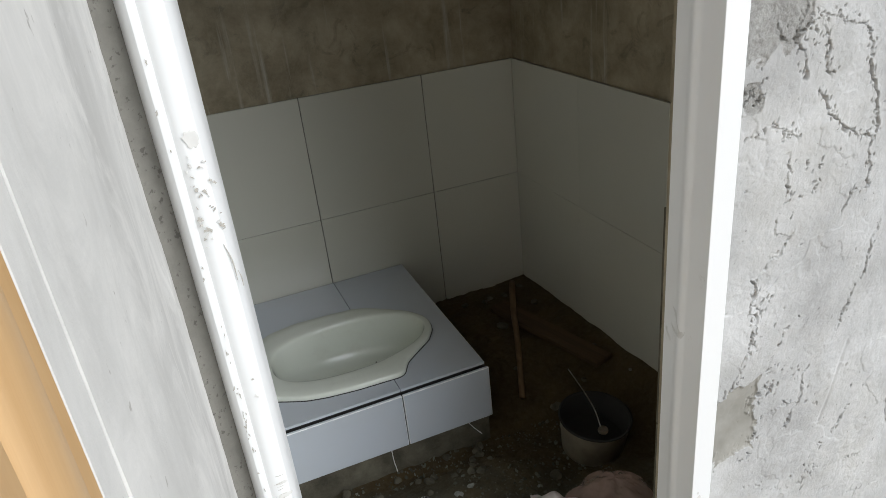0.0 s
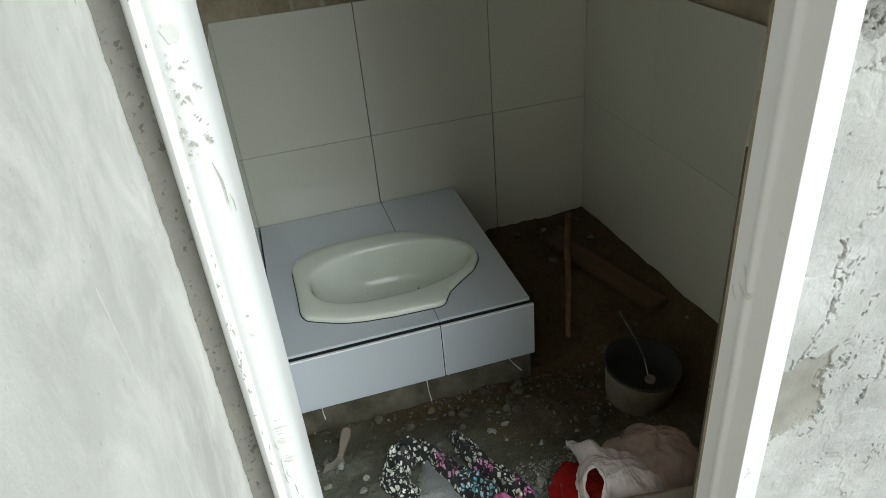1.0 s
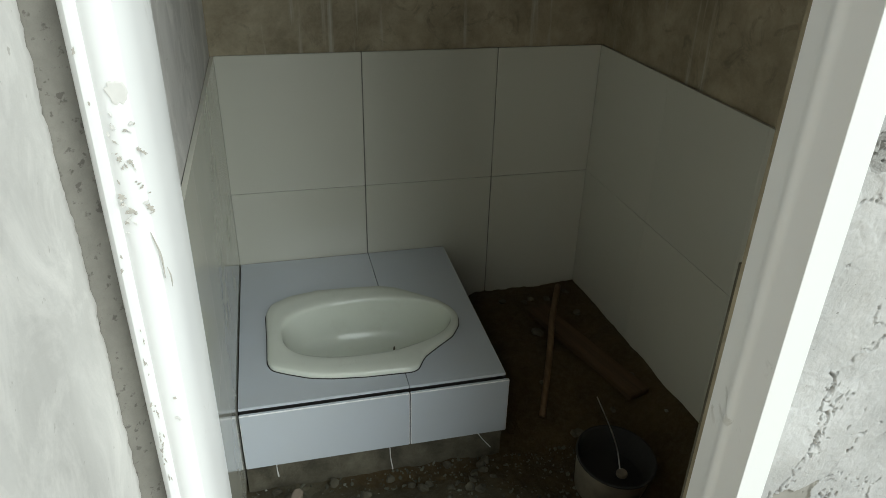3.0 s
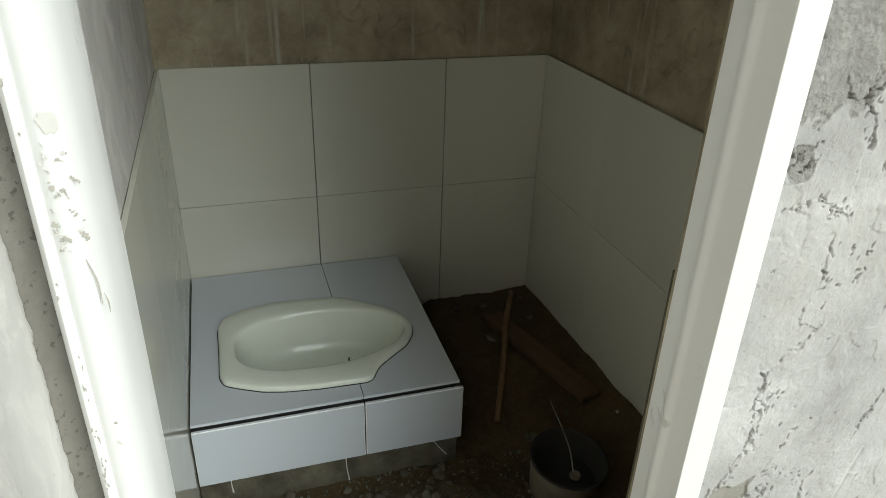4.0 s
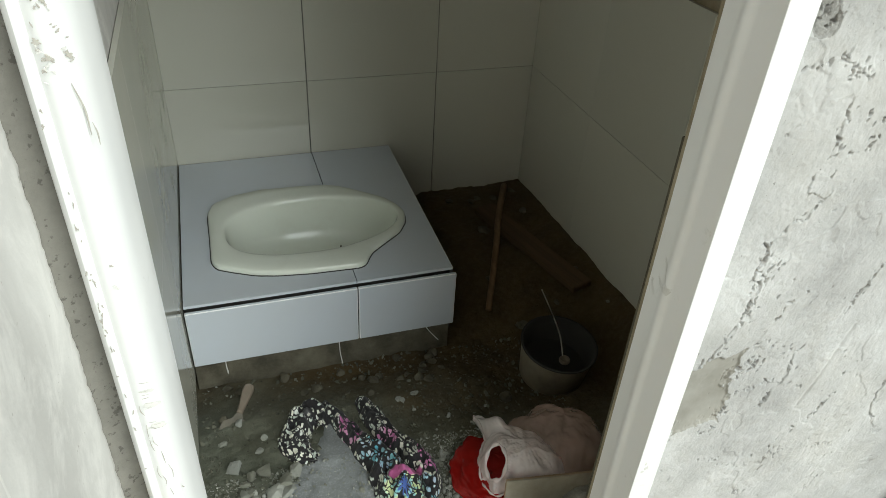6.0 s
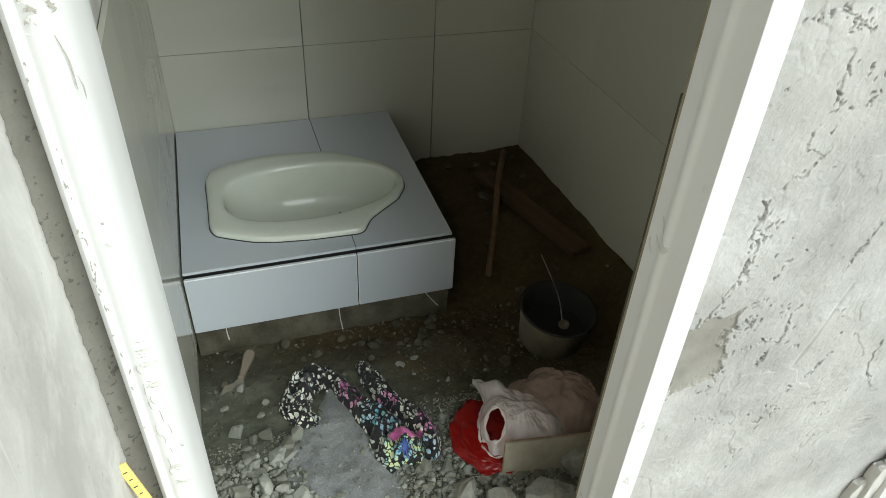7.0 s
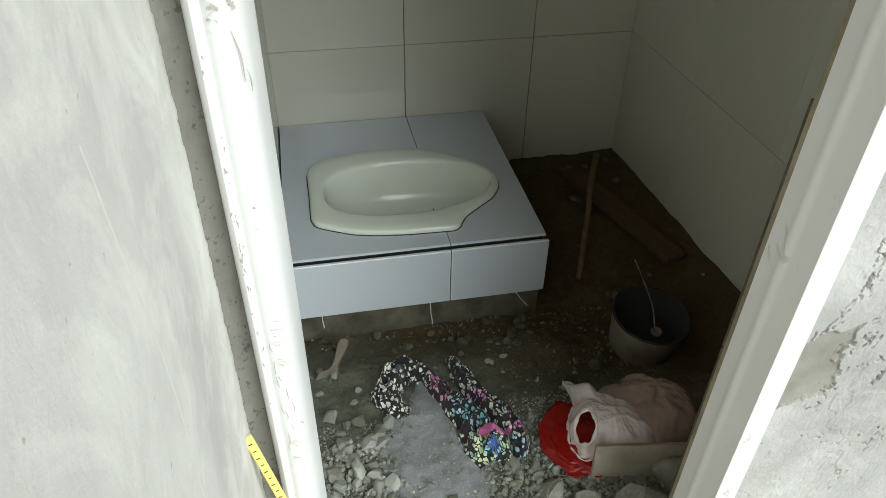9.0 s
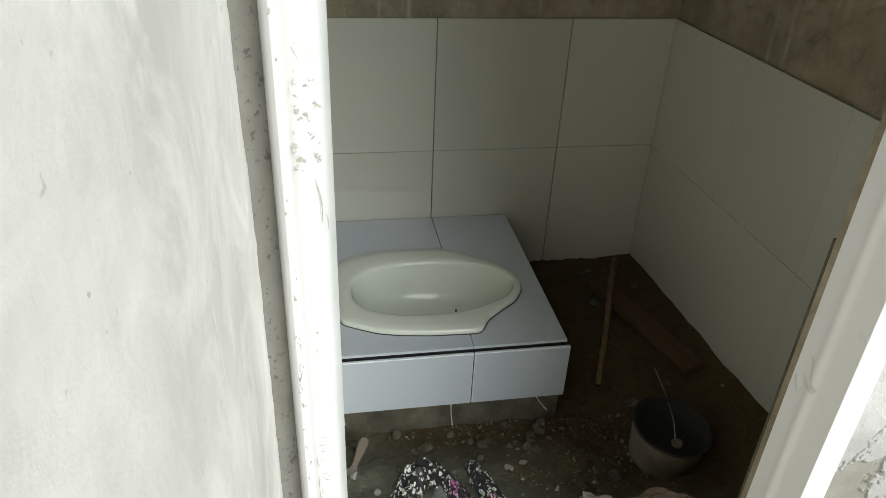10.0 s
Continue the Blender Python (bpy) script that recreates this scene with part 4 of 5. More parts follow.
for _ in range(9000):
    x, y = random.uniform(XL + 0.006, 0.33), 0.69 + 0.33 * random.random() ** 1.25
    s = random.uniform(0.0012, 0.0026) * (1.0 if random.random() < 0.7 else 1.7)
    o = len(verts)
    on_powder = math.hypot((x + 0.065) / 0.09, (y - 0.96) / 0.14) < 1
    if on_powder and random.random() < 0.72:
        continue
    lift = 0.010 if on_powder else 0.0
    verts += chip(Vector((x, y, floor_z(x, y) + s * 0.4 + lift * random.random())), s, 0.35)
    faces += [tuple(o + i for i in f) for f in ICO_F]
crumb_v, crumb_f = [], []
for _ in range(2000):
    x, y = random.uniform(XL + 0.006, 0.50), random.uniform(0.95, 1.36)
    s = random.uniform(0.0015, 0.0040) * (1.0 if random.random() < 0.85 else 1.9)
    o = len(crumb_v)
    crumb_v += chip(Vector((x, y, floor_z(x, y) + s * 0.3)), s, 0.35)
    crumb_f += [tuple(o + i for i in f) for f in ICO_F]
me = bpy.data.meshes.new("earth_crumbs")
me.from_pydata([tuple(v) for v in crumb_v], [], crumb_f)
me.materials.append(M_CRUMB)
tagged(new("earth_crumbs", me), "small dark crumbs of earth and cement on the floor", "earth", kind="stuff")
me = bpy.data.meshes.new("gravel")
me.from_pydata([tuple(v) for v in verts], [], faces)
me.materials.append(M_GRAVEL)
gravel = tagged(new("gravel", me), "small broken cement and stone chips on the floor", "gravel", kind="stuff")


def rock_mesh(size, flat, cuts, sub=3):
    bm = bmesh.new()
    bmesh.ops.create_icosphere(bm, subdivisions=sub, radius=1)
    off = random.uniform(0, 50)
    for v in bm.verts:
        v.co *= 1 + 0.30 * fbm(v.co.x * 1.1 + off, v.co.y * 1.1, v.co.z * 1.1, 3)
    for _ in range(cuts):
        d = Vector((random.gauss(0, 1), random.gauss(0, 1), random.gauss(0, 0.8))).normalized()
        lim = random.uniform(0.42, 0.78)
        for v in bm.verts:
            k = v.co.dot(d) - lim
            if k > 0:
                v.co -= d * k
    for v in bm.verts:
        v.co = Vector((v.co.x * size, v.co.y * size * random.uniform(0.97, 1.0), v.co.z * size * flat)) * (1 + 0.035 * fbm(v.co.x * 9, v.co.y * 9, v.co.z * 9 + off, 2))
    return bm


def stone(x, y, size, flat=0.6, cuts=9, label="angular broken cement stone lying in rubble", sink=0.35, sub=2):
    ob = link("stone", rock_mesh(size, flat, cuts, sub), M_BLOCK if sub > 2 else M_BASE if "dark" in label else M_STONE)
    ob.location = (x, y, floor_z(x, y) + size * flat * (1 - sink) * 0.8)
    ob.rotation_euler = (random.uniform(-0.25, 0.25), random.uniform(-0.25, 0.25), random.uniform(0, 6.3))
    return tagged(ob, label, "stone", "stones on the floor")


stone(-0.250, 1.015, 0.014, 0.7, label="small whitish stone on the rubble floor")
stone(-0.16, 1.005, 0.020)
stone(-0.19, 0.955, 0.026, 0.5)
stone(-0.30, 1.13, 0.012)
stone(-0.215, 1.125, 0.011)
stone(-0.28, 1.045, 0.024, 0.35)
for x, y, size in ((-0.222, 1.022, 0.026), (-0.180, 0.985, 0.019), (-0.196, 0.955, 0.021), (-0.173, 0.855, 0.022), (-0.255, 0.930, 0.017), (-0.286, 0.895, 0.023), (-0.320, 0.960, 0.016), (-0.242, 0.868, 0.019), (-0.205, 0.905, 0.017), (-0.30, 0.84, 0.020), (-0.235, 0.815, 0.022), (-0.16, 0.80, 0.018)):
    stone(x, y, size, 0.5, label="flat pale stone lying in the cement rubble")
for _ in range(230):
    x, y = random.uniform(-0.335, 0.40), 0.705 + 0.31 * random.random() ** 1.25
    if math.hypot((x + 0.065) / 0.11, (y - 0.97) / 0.17) < 1 or (x > 0.0 and y > 0.86):
        continue
    stone(x, y, random.choice((0.007, 0.009, 0.010, 0.013, 0.017, 0.020)) * random.uniform(0.8, 1.25), random.uniform(0.4, 0.7))
for _ in range(9):
    stone(random.uniform(-0.33, 0.36), random.uniform(1.03, 1.20), random.uniform(0.006, 0.013), random.uniform(0.5, 0.8))
for _ in range(26):
    stone(random.uniform(-0.33, 0.30), random.uniform(1.20, 1.35), random.uniform(0.010, 0.018), 0.8, label="dark clod of cement against the plinth")
stone(0.275, 0.712, 0.066, 0.75, 14, "large broken block of mortar beside the door frame", sub=4)
stone(0.375, 0.760, 0.048, 0.8, 12, "broken block of mortar behind the door frame", sub=4)
stone(0.13, 0.775, 0.036, 0.6, 12, "broken slab of old cement in the doorway", sub=3)
stone(0.19, 0.745, 0.034, 0.6, 12, "broken slab of old cement in the doorway", sub=3)
stone(0.07, 0.750, 0.026, 0.5, 12, "broken slab of old cement in the doorway", sub=3)

# ---- printed cloth ----


def cloth_band(path, widths, heights, seed, along=110, across=36):
    """A crumpled band of cloth lying along a line on the floor."""
    line = spline([(x, y, 0) for x, y in path], along + 1)
    ks = [i / (len(widths) - 1) for i in range(len(widths))]

    def place(u, v):
        i = min(int(u * along), along)
        p = line[i]
        d = (line[min(i + 1, along)] - line[max(i - 1, 0)]).normalized()
        side = Vector((-d.y, d.x, 0))
        w = lerp_table(u, list(zip(ks, widths)))
        h = lerp_table(u, list(zip(ks, heights)))
        s = (v - 0.5) * 2
        w *= 1 + 0.22 * fbm(u * 9, seed, s * 0.6, 3)
        q = p + side * s * w
        fold = 0.5 + 0.5 * math.sin(s * 6 + 4.0 * fbm(u * 3, seed, 1, 3) + 9.0 * u)
        ridge = 1 - abs(fbm(q.x * 24, q.y * 24, seed, 3)) * 1.6
        body = (1 - abs(s) ** 2.8)
        lift = h * body * (0.50 + 0.26 * fold + 0.30 * ridge) + 0.006 * fbm(q.x * 60, q.y * 60, seed, 3) * body
        return (q.x, q.y, floor_z(q.x, q.y) + 0.004 + max(0.0, lift))

    return sheet(along, across, place)


cloth = tagged(new("printed_cloth"), "crumpled black flowered cloth on the rubble floor", "cloth")
cloth.location = (0, 0, 0)
part("cloth_fold", cloth_band([(-0.112, 1.018), (-0.142, 1.052), (-0.152, 1.095), (-0.132, 1.145), (-0.104, 1.178), (-0.084, 1.150), (-0.088, 1.115)], [0.012, 0.028, 0.032, 0.034, 0.034, 0.026, 0.012], [0.008, 0.022, 0.032, 0.038, 0.036, 0.026, 0.010], 3.0), M_CLOTH, cloth, smooth=True)
part("cloth_fold", cloth_band([(-0.072, 1.192), (-0.056, 1.135), (-0.030, 1.070), (0.000, 1.000), (0.024, 0.945), (0.034, 0.898), (0.036, 0.856)], [0.015, 0.020, 0.026, 0.034, 0.046, 0.052, 0.036], [0.020, 0.032, 0.034, 0.040, 0.050, 0.058, 0.022], 8.0, 150, 48), M_CLOTH, cloth, smooth=True)
part("cloth_fold", cloth_band([(0.012, 1.178), (0.026, 1.120), (0.048, 1.050), (0.074, 0.990), (0.094, 0.945), (0.100, 0.900), (0.088, 0.858)], [0.018, 0.024, 0.026, 0.030, 0.030, 0.024, 0.012], [0.022, 0.034, 0.034, 0.038, 0.044, 0.040, 0.014], 14.0), M_CLOTH, cloth, smooth=True)
hem = [(x, y, floor_z(x, y) + 0.005 + 0.010 * (0.5 + 0.5 * math.sin(i * 0.35))) for i, (x, y, _) in enumerate(spline([(-0.184, 1.104, 0), (-0.178, 1.064, 0), (-0.150, 1.030, 0), (-0.114, 1.008, 0)], 24))]
part("hem", tube(hem, [0.0022 + 0.0012 * math.sin(i * 0.9) for i in range(24)], 7), M_CLOTH, cloth, "rolled stitched hem", smooth=True)

# ---- plastic bags ----


def crumple(c, radii, seed, amp, nu=64, nv=36, flat=0.0):
    """A crumpled bag lying on the floor: an uneven dome with sharp creases."""
    def place(u, v):
        a, b = 2 * math.pi * u, (v - 0.02) * math.pi * 0.55
        d = Vector((math.cos(a) * math.cos(b), math.sin(a) * math.cos(b), math.sin(b)))
        k = 1 + amp * fbm(d.x * 1.3 + seed, d.y * 1.3, d.z * 1.3, 3) + amp * 0.45 * abs(fbm(d.x * 4 + seed, d.y * 4, d.z * 4, 3))
        x, y = c[0] + radii[0] * d.x * k, c[1] + radii[1] * d.y * k
        return (x, y, floor_base(x, y) + 0.012 + max(0.0, radii[2] * d.z * k))
    bm = sheet(nu, nv, place)
    bmesh.ops.remove_doubles(bm, verts=bm.verts, dist=0.0004)
    return bm


red_bag = link("red_bag", crumple((0.216, 0.880), (0.074, 0.092, 0.019), 2.0, 0.22), M_RED, True)
tagged(red_bag, "crumpled red plastic bag under a pale bag", "plastic bag")
white_bag = tagged(new("pale_bag"), "crumpled pale translucent carrier bag on a red bag", "plastic bag")
white_bag.location = (0, 0, 0)


def lying_bag(centre, rim, height, seed, crease, base=0.004, hole=None, nu=96, nv=44):
    """A slack bag lying on the floor: its rim seen from above, domed and creased."""
    c = Vector(centre)
    polar = sorted((math.atan2(y - c.y, x - c.x), math.hypot(x - c.x, y - c.y)) for x, y in rim)
    polar = [(a - 2 * math.pi, r) for a, r in polar] + polar + [(a + 2 * math.pi, r) for a, r in polar]

    def place(u, v):
        a = -math.pi + 2 * math.pi * u
        r = lerp_table(a, polar)
        s = v ** 0.8
        x, y = c.x + r * s * math.cos(a), c.y + r * s * math.sin(a)
        dome = max(0.0, 1 - s ** 2.6) ** 0.7
        fold = abs(fbm(x * 7 + seed, y * 7, seed, 2)) + 0.30 * abs(fbm(x * 19, y * 19 + seed, seed, 2))
        fan = 0.5 + 0.5 * math.sin(a * 5 + 4 * fbm(x * 9, y * 9, seed + 3, 2))
        z = height * dome * (0.94 + 0.12 * (fan - 0.5) * s) - crease * fold * (0.25 + dome) + 0.010
        pleat = 0.0035 * abs(math.sin(a * 13 + 5 * fbm(x * 14, y * 14, seed, 2))) * dome * s ** 1.5 * 0.6
        return (x + 0.006 * fbm(y * 30, x * 30, seed, 2) * s, y + 0.006 * fbm(x * 30, seed, y * 30, 2) * s, floor_z(x, y) + max(base, z) - pleat)

    bm = sheet(nu, nv, place)
    bmesh.ops.remove_doubles(bm, verts=bm.verts, dist=0.0004)
    rim_line = []
    if hole:
        hx, hy, ra, rb, turn = hole
        ct, st = math.cos(turn), math.sin(turn)

        def inside(p):
            ex, ey = p.x - hx, p.y - hy
            return math.hypot((ex * ct + ey * st) / ra, (ey * ct - ex * st) / rb)

        # the eye of the carrying handle is cut out of the film
        for v in bm.verts:
            k = inside(v.co)
            if 0.72 < k < 1.28:
                g = 1.0 / k
                v.co.x, v.co.y = hx + (v.co.x - hx) * (1 + (g - 1) * 0.75), hy + (v.co.y - hy) * (1 + (g - 1) * 0.75)
        bmesh.ops.delete(bm, geom=[f for f in bm.faces if inside(f.calc_center_median()) < 0.97], context="FACES")
        for i in range(48):
            t = 2 * math.pi * i / 48
            x, y = hx + ra * math.cos(t) * ct - rb * math.sin(t) * st, hy + ra * math.cos(t) * st + rb * math.sin(t) * ct
            near = min(bm.verts, key=lambda v: (v.co.x - x) ** 2 + (v.co.y - y) ** 2)
            rim_line.append((x, y, near.co.z + 0.001))
    return (bm, rim_line) if hole else bm


part("bag_back", lying_bag((0.395, 0.920), [(0.29, 0.985), (0.36, 1.02), (0.435, 0.99), (0.492, 0.915), (0.465, 0.835), (0.37, 0.815), (0.30, 0.88)], 0.112, 7.0, 0.014), M_BAG_THIN, white_bag, "thin see-through film", smooth=True)
FRONT_RIM = [(0.238, 1.030), (0.292, 0.985), (0.345, 0.950), (0.378, 0.890), (0.365, 0.812), (0.320, 0.795), (0.242, 0.812), (0.203, 0.824), (0.193, 0.866), (0.214, 0.925), (0.238, 0.962)]
bm, eye = lying_bag((0.285, 0.880), FRONT_RIM, 0.104, 12.0, 0.024, 0.030, (0.223, 0.866, 0.0185, 0.034, -0.12), 180, 80)
part("bag_front", bm, M_BAG, white_bag, smooth=True)
eye = [tuple(sum(eye[(i + k) % 48][c] for k in (-2, -1, 0, 1, 2)) / 5 for c in range(3)) for i in range(48)]
part("handle", tube(eye, [0.0036 + 0.0014 * math.sin(i * 0.8) for i in range(48)], 7, True), M_BAG, white_bag, "stretched film handle", smooth=True)
hem = [(x, y, floor_z(x, y) + 0.034 + 0.004 * math.sin(i * 0.6)) for i, (x, y, _) in enumerate(spline([(x, y, 0) for x, y in (FRONT_RIM[6], FRONT_RIM[7], FRONT_RIM[8], FRONT_RIM[9], FRONT_RIM[10], FRONT_RIM[0])], 50))]
part("hem", tube(hem, [0.0020 + 0.0010 * math.sin(i * 1.3) for i in range(50)], 6), M_BAG, white_bag, "rolled edge of the film", smooth=True)
# ---- tile offcut standing in the rubble ----
offcut = tagged(new("tile_offcut"), "pale tile offcut standing on edge in the rubble", "tile")
offcut.location = (0.315, 0.790, 0.020)
offcut.rotation_euler = (radians(-14), radians(4), radians(-6))
part("glaze", boxed(-0.098, 0.13, -0.004, -0.001, -0.045, 0.048, bevel=0.0008), M_DUSTY, offcut)
part("biscuit", boxed(-0.098, 0.13, -0.0008, 0.004, -0.045, 0.048), M_BISCUIT, offcut, "brown unglazed back")

# ---- putty knife ----
knife = tagged(new("putty_knife"), "dusty putty knife with a wooden handle on the floor", "tool")
knife.location = (-0.258, 1.222, floor_z(-0.258, 1.222) + 0.020)
knife.rotation_euler = (radians(6), radians(4), radians(-22))
grip = [(0.0065, -0.004), (0.008, 0.02), (0.011, 0.045), (0.0125, 0.062), (0.010, 0.074), (0.0, 0.079), (-0.010, 0.074), (-0.0125, 0.062), (-0.011, 0.045), (-0.008, 0.02), (-0.0065, -0.004)]
part("handle", prism(grip, "z", -0.007, 0.007, bevel=0.003), M_HANDLE, knife, "worn brown handle")
part("blade", prism([(0.006, -0.003), (0.012, -0.018), (0.030, -0.030), (0.033, -0.075), (-0.033, -0.075), (-0.030, -0.030), (-0.012, -0.018), (-0.006, -0.003)], "z", -0.003, 0.000), M_BLADE, knife, "blade caked with dirt")

# ---- bucket, plank and stick in the dark corner ----
bucket = tagged(new("bucket"), "small cement-stained pail standing on the floor", "bucket")
BX, BY = 0.512, 1.190
bz = floor_z(BX, BY)
bucket.location = (BX, BY, bz - 0.006)
bucket.rotation_euler = (radians(5), radians(3), 0)
bucket.scale = (0.92, 0.92, 0.97)
bm = bmesh.new()
prof = [(0.0, 0.002), (0.080, 0.0), (0.088, 0.004), (0.102, 0.108), (0.106, 0.112), (0.106, 0.117), (0.101, 0.118), (0.098, 0.112), (0.085, 0.012), (0.0, 0.010)]
K = 40
rings = [[bm.verts.new((max(r, 0.0005) * math.cos(2 * math.pi * i / K), max(r, 0.0005) * math.sin(2 * math.pi * i / K), z)) for i in range(K)] for r, z in prof]
for k, (a, b) in enumerate(zip(rings, rings[1:])):
    for i in range(K):
        bm.faces.new((a[i], a[(i + 1) % K], b[(i + 1) % K], b[i])).material_index = 1 if k >= 4 else 0
bmesh.ops.recalc_face_normals(bm, faces=bm.faces)
pail = part("pail", bm, M_BUCKET, bucket, smooth=True)
pail.data.materials.append(M_BLACK)
part("filling", tube([(0, 0, 0.030), (0, 0, 0.044)], 0.0865, 30), M_BLACK, bucket, "black dried contents")
ladle = tagged(new("ladle"), "small metal ladle standing in the pail", "ladle")
ladle.location = (0.522, 1.150, 0.004)
bm = bmesh.new()
bmesh.ops.create_uvsphere(bm, u_segments=20, v_segments=12, radius=0.014)
bmesh.ops.delete(bm, geom=[v for v in bm.verts if v.co.z > 0.008], context="VERTS")
for v in bm.verts:
    v.co.z *= 0.8
part("bowl", bm, M_HANDLE, ladle, smooth=True)
part("stem", tube(spline([(0.0, 0.012, 0.004), (0.012, 0.060, 0.026), (0.020, 0.125, 0.040), (0.022, 0.205, 0.062)], 16), 0.0017, 8), M_STEEL, ladle)

plank = link("plank", boxed(-0.24, 0.24, -0.035, 0.035, -0.011, 0.011, bevel=0.003), M_PLANK)
plank.location, plank.rotation_euler = (0.633, 1.63, floor_z(0.633, 1.63) + 0.016), (0, 0, math.atan2(1.44 - 1.82, 0.68 - 0.575))
tagged(plank, "old brown plank lying on the earth floor", "plank")
stick = link("stick", tube(spline([(0.70, 2.00, floor_z(0.70, 2.0) + 0.014), (0.60, 1.80, floor_z(0.60, 1.8) + 0.032), (0.52, 1.62, floor_z(0.52, 1.62) + 0.020), (0.435, 1.44, floor_z(0.435, 1.44) + 0.012)], 24), [0.011 - 0.0001 * i for i in range(24)], 10), M_STICK, True)
tagged(stick, "thin pale wooden stick resting on a plank", "stick")
ring = [(0.585 + 0.028 * math.cos(a), 1.845 + 0.022 * math.sin(a), floor_z(0.585, 1.845) + 0.010 + 0.006 * math.sin(a)) for a in [2 * math.pi * i / 24 for i in range(24)]]
cord = link("cord_ring", tube(ring, 0.0035, 7, True), M_STRING, True)
tagged(cord, "small loop of pale cord on the floor", "cord")
for _ in range(16):
    stone(random.uniform(0.33, 0.74), random.uniform(1.1, 1.98), random.uniform(0.010, 0.022), 0.6, label="dark clod on the shaded earth floor")

# ---- loose string and straw by the door ----


def string(points, r, label):
    pts = spline([(x, y, floor_z(x, y) + z) for x, y, z in points], 60)
    return tagged(link("string", tube(pts, r, 6), M_STRING, True), label, "string", "bits of string in the rubble")


string([(0.01, 0.812, 0.012), (0.07, 0.800, 0.020), (0.13, 0.806, 0.022), (0.19, 0.796, 0.016)], 0.0006, "thin pale straw lying across the rubble")
string([(0.10, 0.740, 0.030), (0.125, 0.775, 0.040), (0.17, 0.778, 0.042), (0.20, 0.740, 0.040), (0.185, 0.712, 0.036), (0.14, 0.706, 0.036), (0.11, 0.718, 0.036)], 0.0007, "curled piece of pale cord among stones")
string([(0.20, 0.735, 0.036), (0.235, 0.745, 0.042), (0.245, 0.720, 0.040), (0.215, 0.706, 0.036), (0.195, 0.722, 0.036)], 0.0008, "curled piece of pale cord among stones")

# ---- yellow folding rule standing in the joint ----
rule = tagged(new("folding_rule"), "yellow measuring rule leaning in the wall joint", "ruler")
rule_top, rule_low = Vector((-0.3611, 0.556, 0.569)), Vector((-0.3318, 0.553, 0.418))
up = (rule_top - rule_low).normalized()
face = Vector((0.25, -1, 0))
face = (face - up * face.dot(up)).normalized()
rule.matrix_world = Matrix.Translation(rule_top) @ Matrix((face, up.cross(face), up)).transposed().to_4x4()
part("strip", boxed(-0.0022, 0.0022, -0.0052, 0.0052, -0.24, 0.0, bevel=0.001), M_YELLOW, rule)
for i in range(17):
    part("mark", boxed(0.0022, 0.0025, -0.003 + 0.001 * (i % 2), 0.0015, -0.0125 - i * 0.0130, -0.0112 - i * 0.0130), M_BLACK, rule)

# ---- wooden post on the side wall ----
post = tagged(new("door_post"), "varnished orange wooden door post on the side wall", "door post")
post.location = (0, 0, 0)
profile = [(X_SIDE - 0.10, -0.298), (X_SIDE - 0.001, -0.298), (X_SIDE - 0.001, 0.022), (X_SIDE - 0.0015, 0.0280), (X_SIDE - 0.0035, 0.0300), (X_SIDE - 0.0025, 0.0312)]
profile += [(X_SIDE - 0.0018 + 0.0026 * math.sin(math.pi * k / 10), 0.0312 + 0.0033 * k) for k in range(1, 10)] + [(X_SIDE + 0.0002, 0.0650), (X_SIDE - 0.0004, 0.0670), (X_SIDE - 0.10, 0.0670)]
crisp(part("post", prism(profile, "z", -0.45, 2.2), M_WOOD, post), 40)

# ---- broken masonry edge at the foot of the front wall ----
pier = tagged(new("broken_pier"), "low broken white masonry against the front wall", "masonry")
pier.location = (0, 0, 0)


def torn_slab(x0, x1, y0, y1, z0, z1, seed):
    """A rough upright slab with a torn top and lumpy faces."""
    bm = boxed(x0, x1, y0, y1, z0, z1)
    bmesh.ops.subdivide_edges(bm, edges=bm.edges[:], cuts=13, use_grid_fill=True)
    for v in bm.verts:
        p = v.co.copy()
        up = max(0.0, (p.z - z0) / (z1 - z0))
        v.co += Vector((0.005 * fbm(p.y * 30 + seed, p.z * 30, p.x * 8), 0.004 * fbm(p.x * 60, p.z * 60, seed + 4), 0.010 * up * fbm(p.x * 22, p.y * 30 + seed, 2)))
    return bm


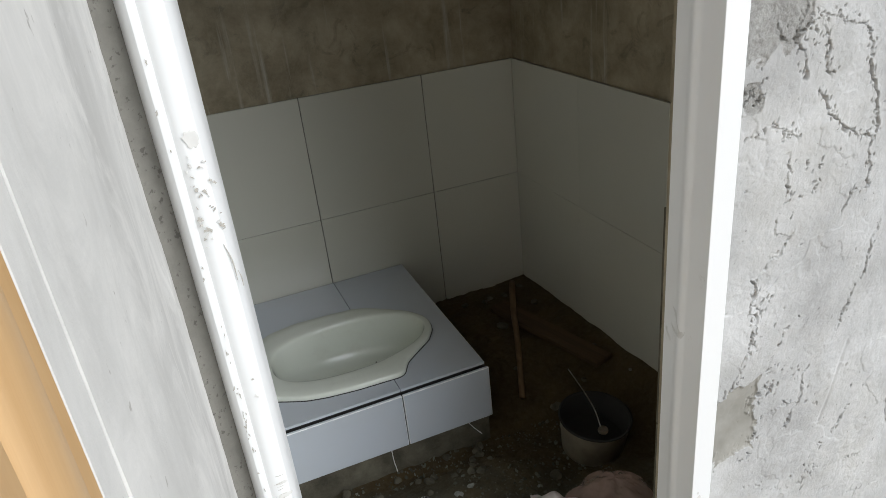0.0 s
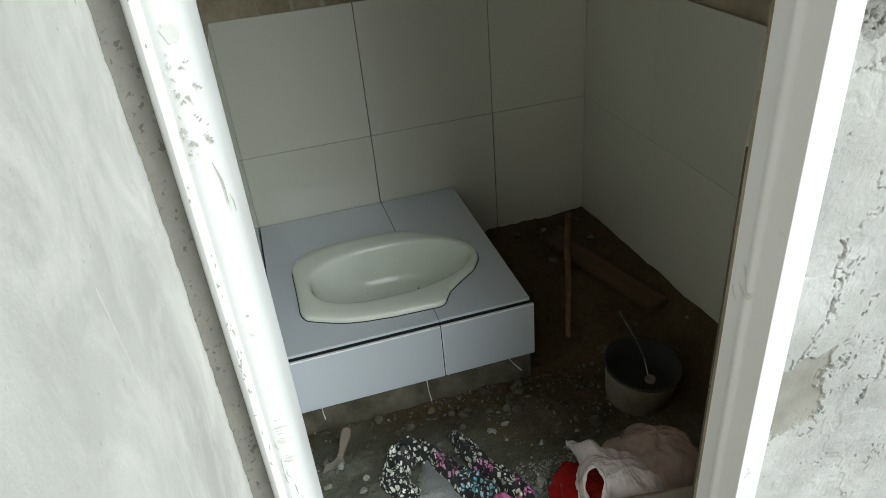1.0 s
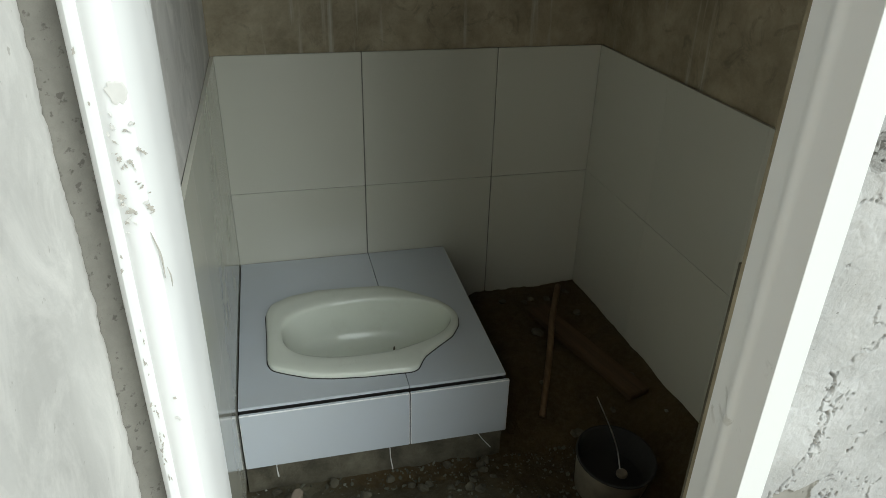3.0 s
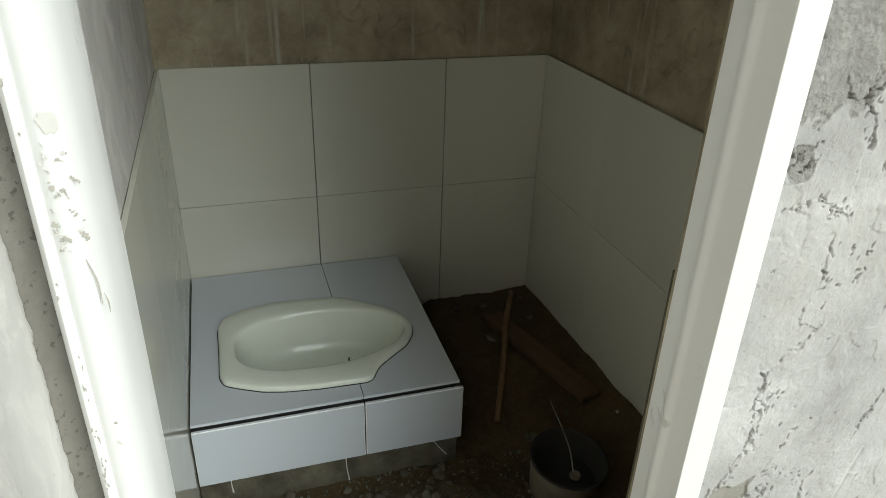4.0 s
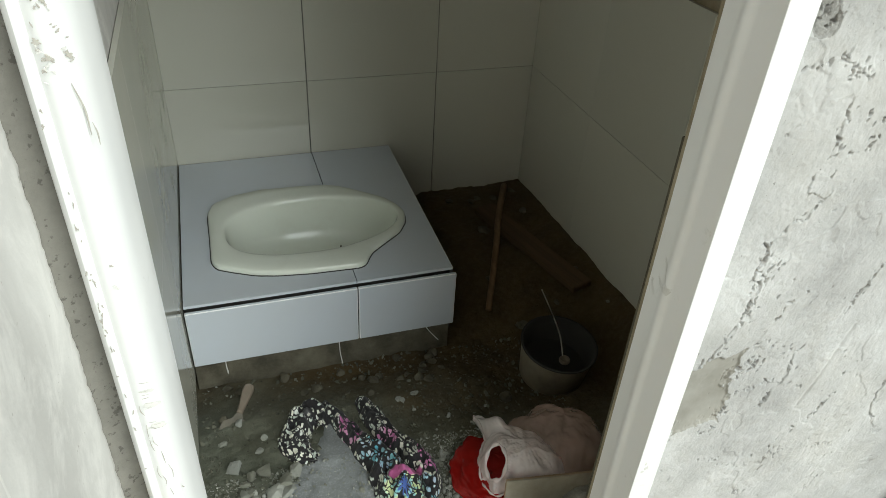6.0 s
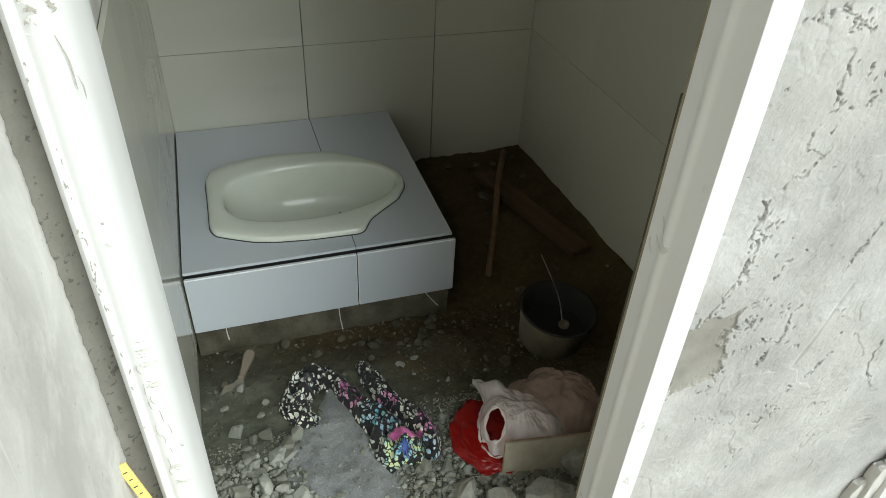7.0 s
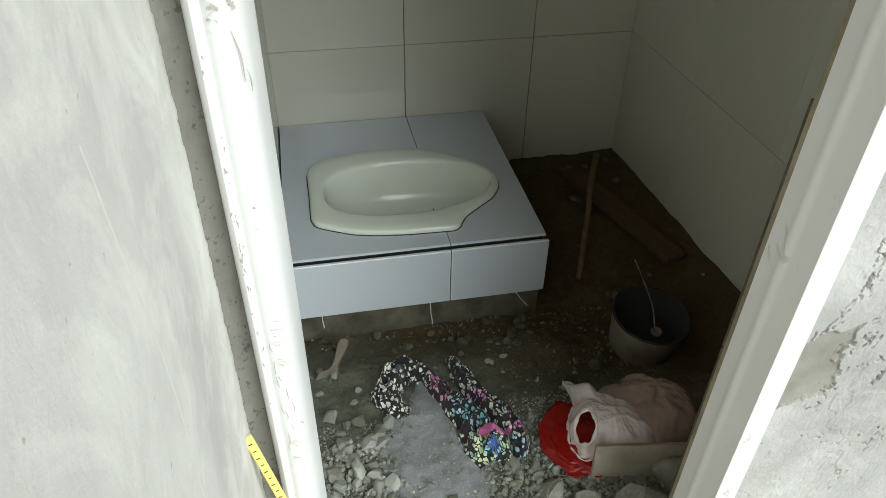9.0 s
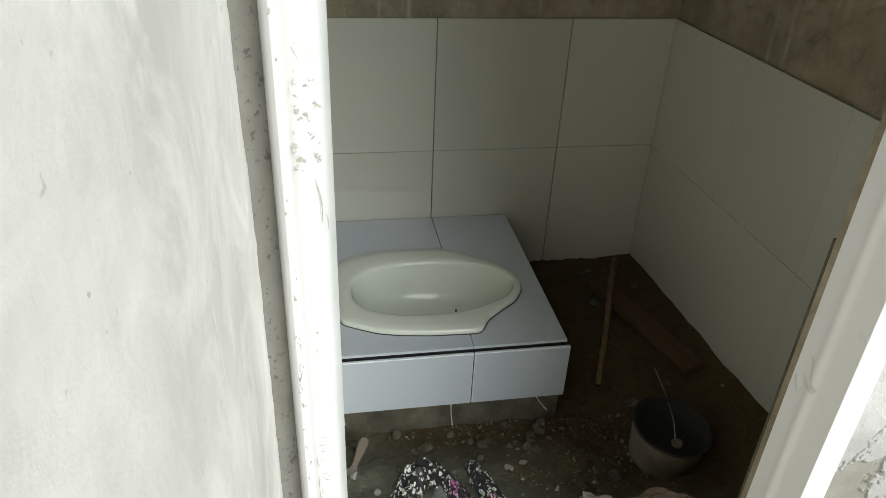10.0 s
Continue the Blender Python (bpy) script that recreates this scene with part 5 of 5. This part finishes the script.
part("slab", torn_slab(0.930, 0.985, 0.580, 0.597, -0.42, -0.035, 1.0), M_SMEAR_THIN, pier, "torn edge of pale plaster")
part("slab", torn_slab(0.955, 1.010, 0.572, 0.596, -0.42, 0.015, 9.0), M_SMEAR_THIN, pier)
part("skim_coat", torn_slab(0.985, 1.12, 0.562, 0.594, -0.42, 0.075, 5.0), M_FRAME, pier, "white skim coat")

# ---- wall tiles ----


def tile_pieces(wall, axis, face, cuts, courses, gap, rise, depth=0.009):
    """Lay tiles on a wall whose glaze lies at face, facing the room."""
    for a, b in zip(cuts, cuts[1:]):
        for z1, z0 in zip(courses, courses[1:]):
            j = random.uniform(-0.0003, 0.0003) if axis == "y" else 0.0
            lo, hi = a + gap, b - gap
            if axis == "y":
                bm = boxed(lo, hi, face + j, face + depth, z0 + rise, z1 - rise, bevel=min(0.0012, gap))
            elif axis == "x":
                bm = boxed(face + j, face + depth, lo, hi, z0 + rise, z1 - rise, bevel=min(0.0012, gap))
            else:
                bm = boxed(face - depth, face + j, lo, hi, z0 + rise, z1 - rise, bevel=min(0.0012, gap))
            part("tile", bm, M_TILE, wall)


part("grout_bed", boxed(XL, XR, YB + 0.003, YB + 0.0105, LOW, TOP - 0.001), M_GROUT, wall_back)
part("grout_bed", boxed(XR + 0.003, XR + 0.0105, YI + 0.012, YB + 0.002, LOW, TOP - 0.001), M_GROUT, wall_right)
part("grout_bed", boxed(XL - 0.0105, XL - 0.003, YI + 0.002, YB + 0.002, LOW, TOP - 0.001), M_GROUT, wall_left)
tile_pieces(wall_back, "y", YB, (XL - 0.002, 0.047, 0.450, XR + 0.002), (TOP, MID, LOW), 0.0015, 0.0006)
tile_pieces(wall_right, "x", XR, (YI + 0.012, 0.845, 1.247, 1.648, YB), (TOP, MID, LOW), 0.00025, 0.0005)
tile_pieces(wall_left, "-x", XL, (YI + 0.002, 0.845, 1.247, 1.648, YB), (TOP, MID, LOW), 0.00022, 0.00022)
for x0, x1 in ((0.3145, 0.62), (0.62, XR - 0.001)):
    for z1, z0 in ((0.855, 0.45), (0.45, 0.045)):
        ob = part("tile", boxed(x0 + 0.001, x1 - 0.001, YI + 0.001, YI + 0.0095, z0 + 0.001, z1 - 0.001, bevel=0.0008), M_BASE, wall_front)
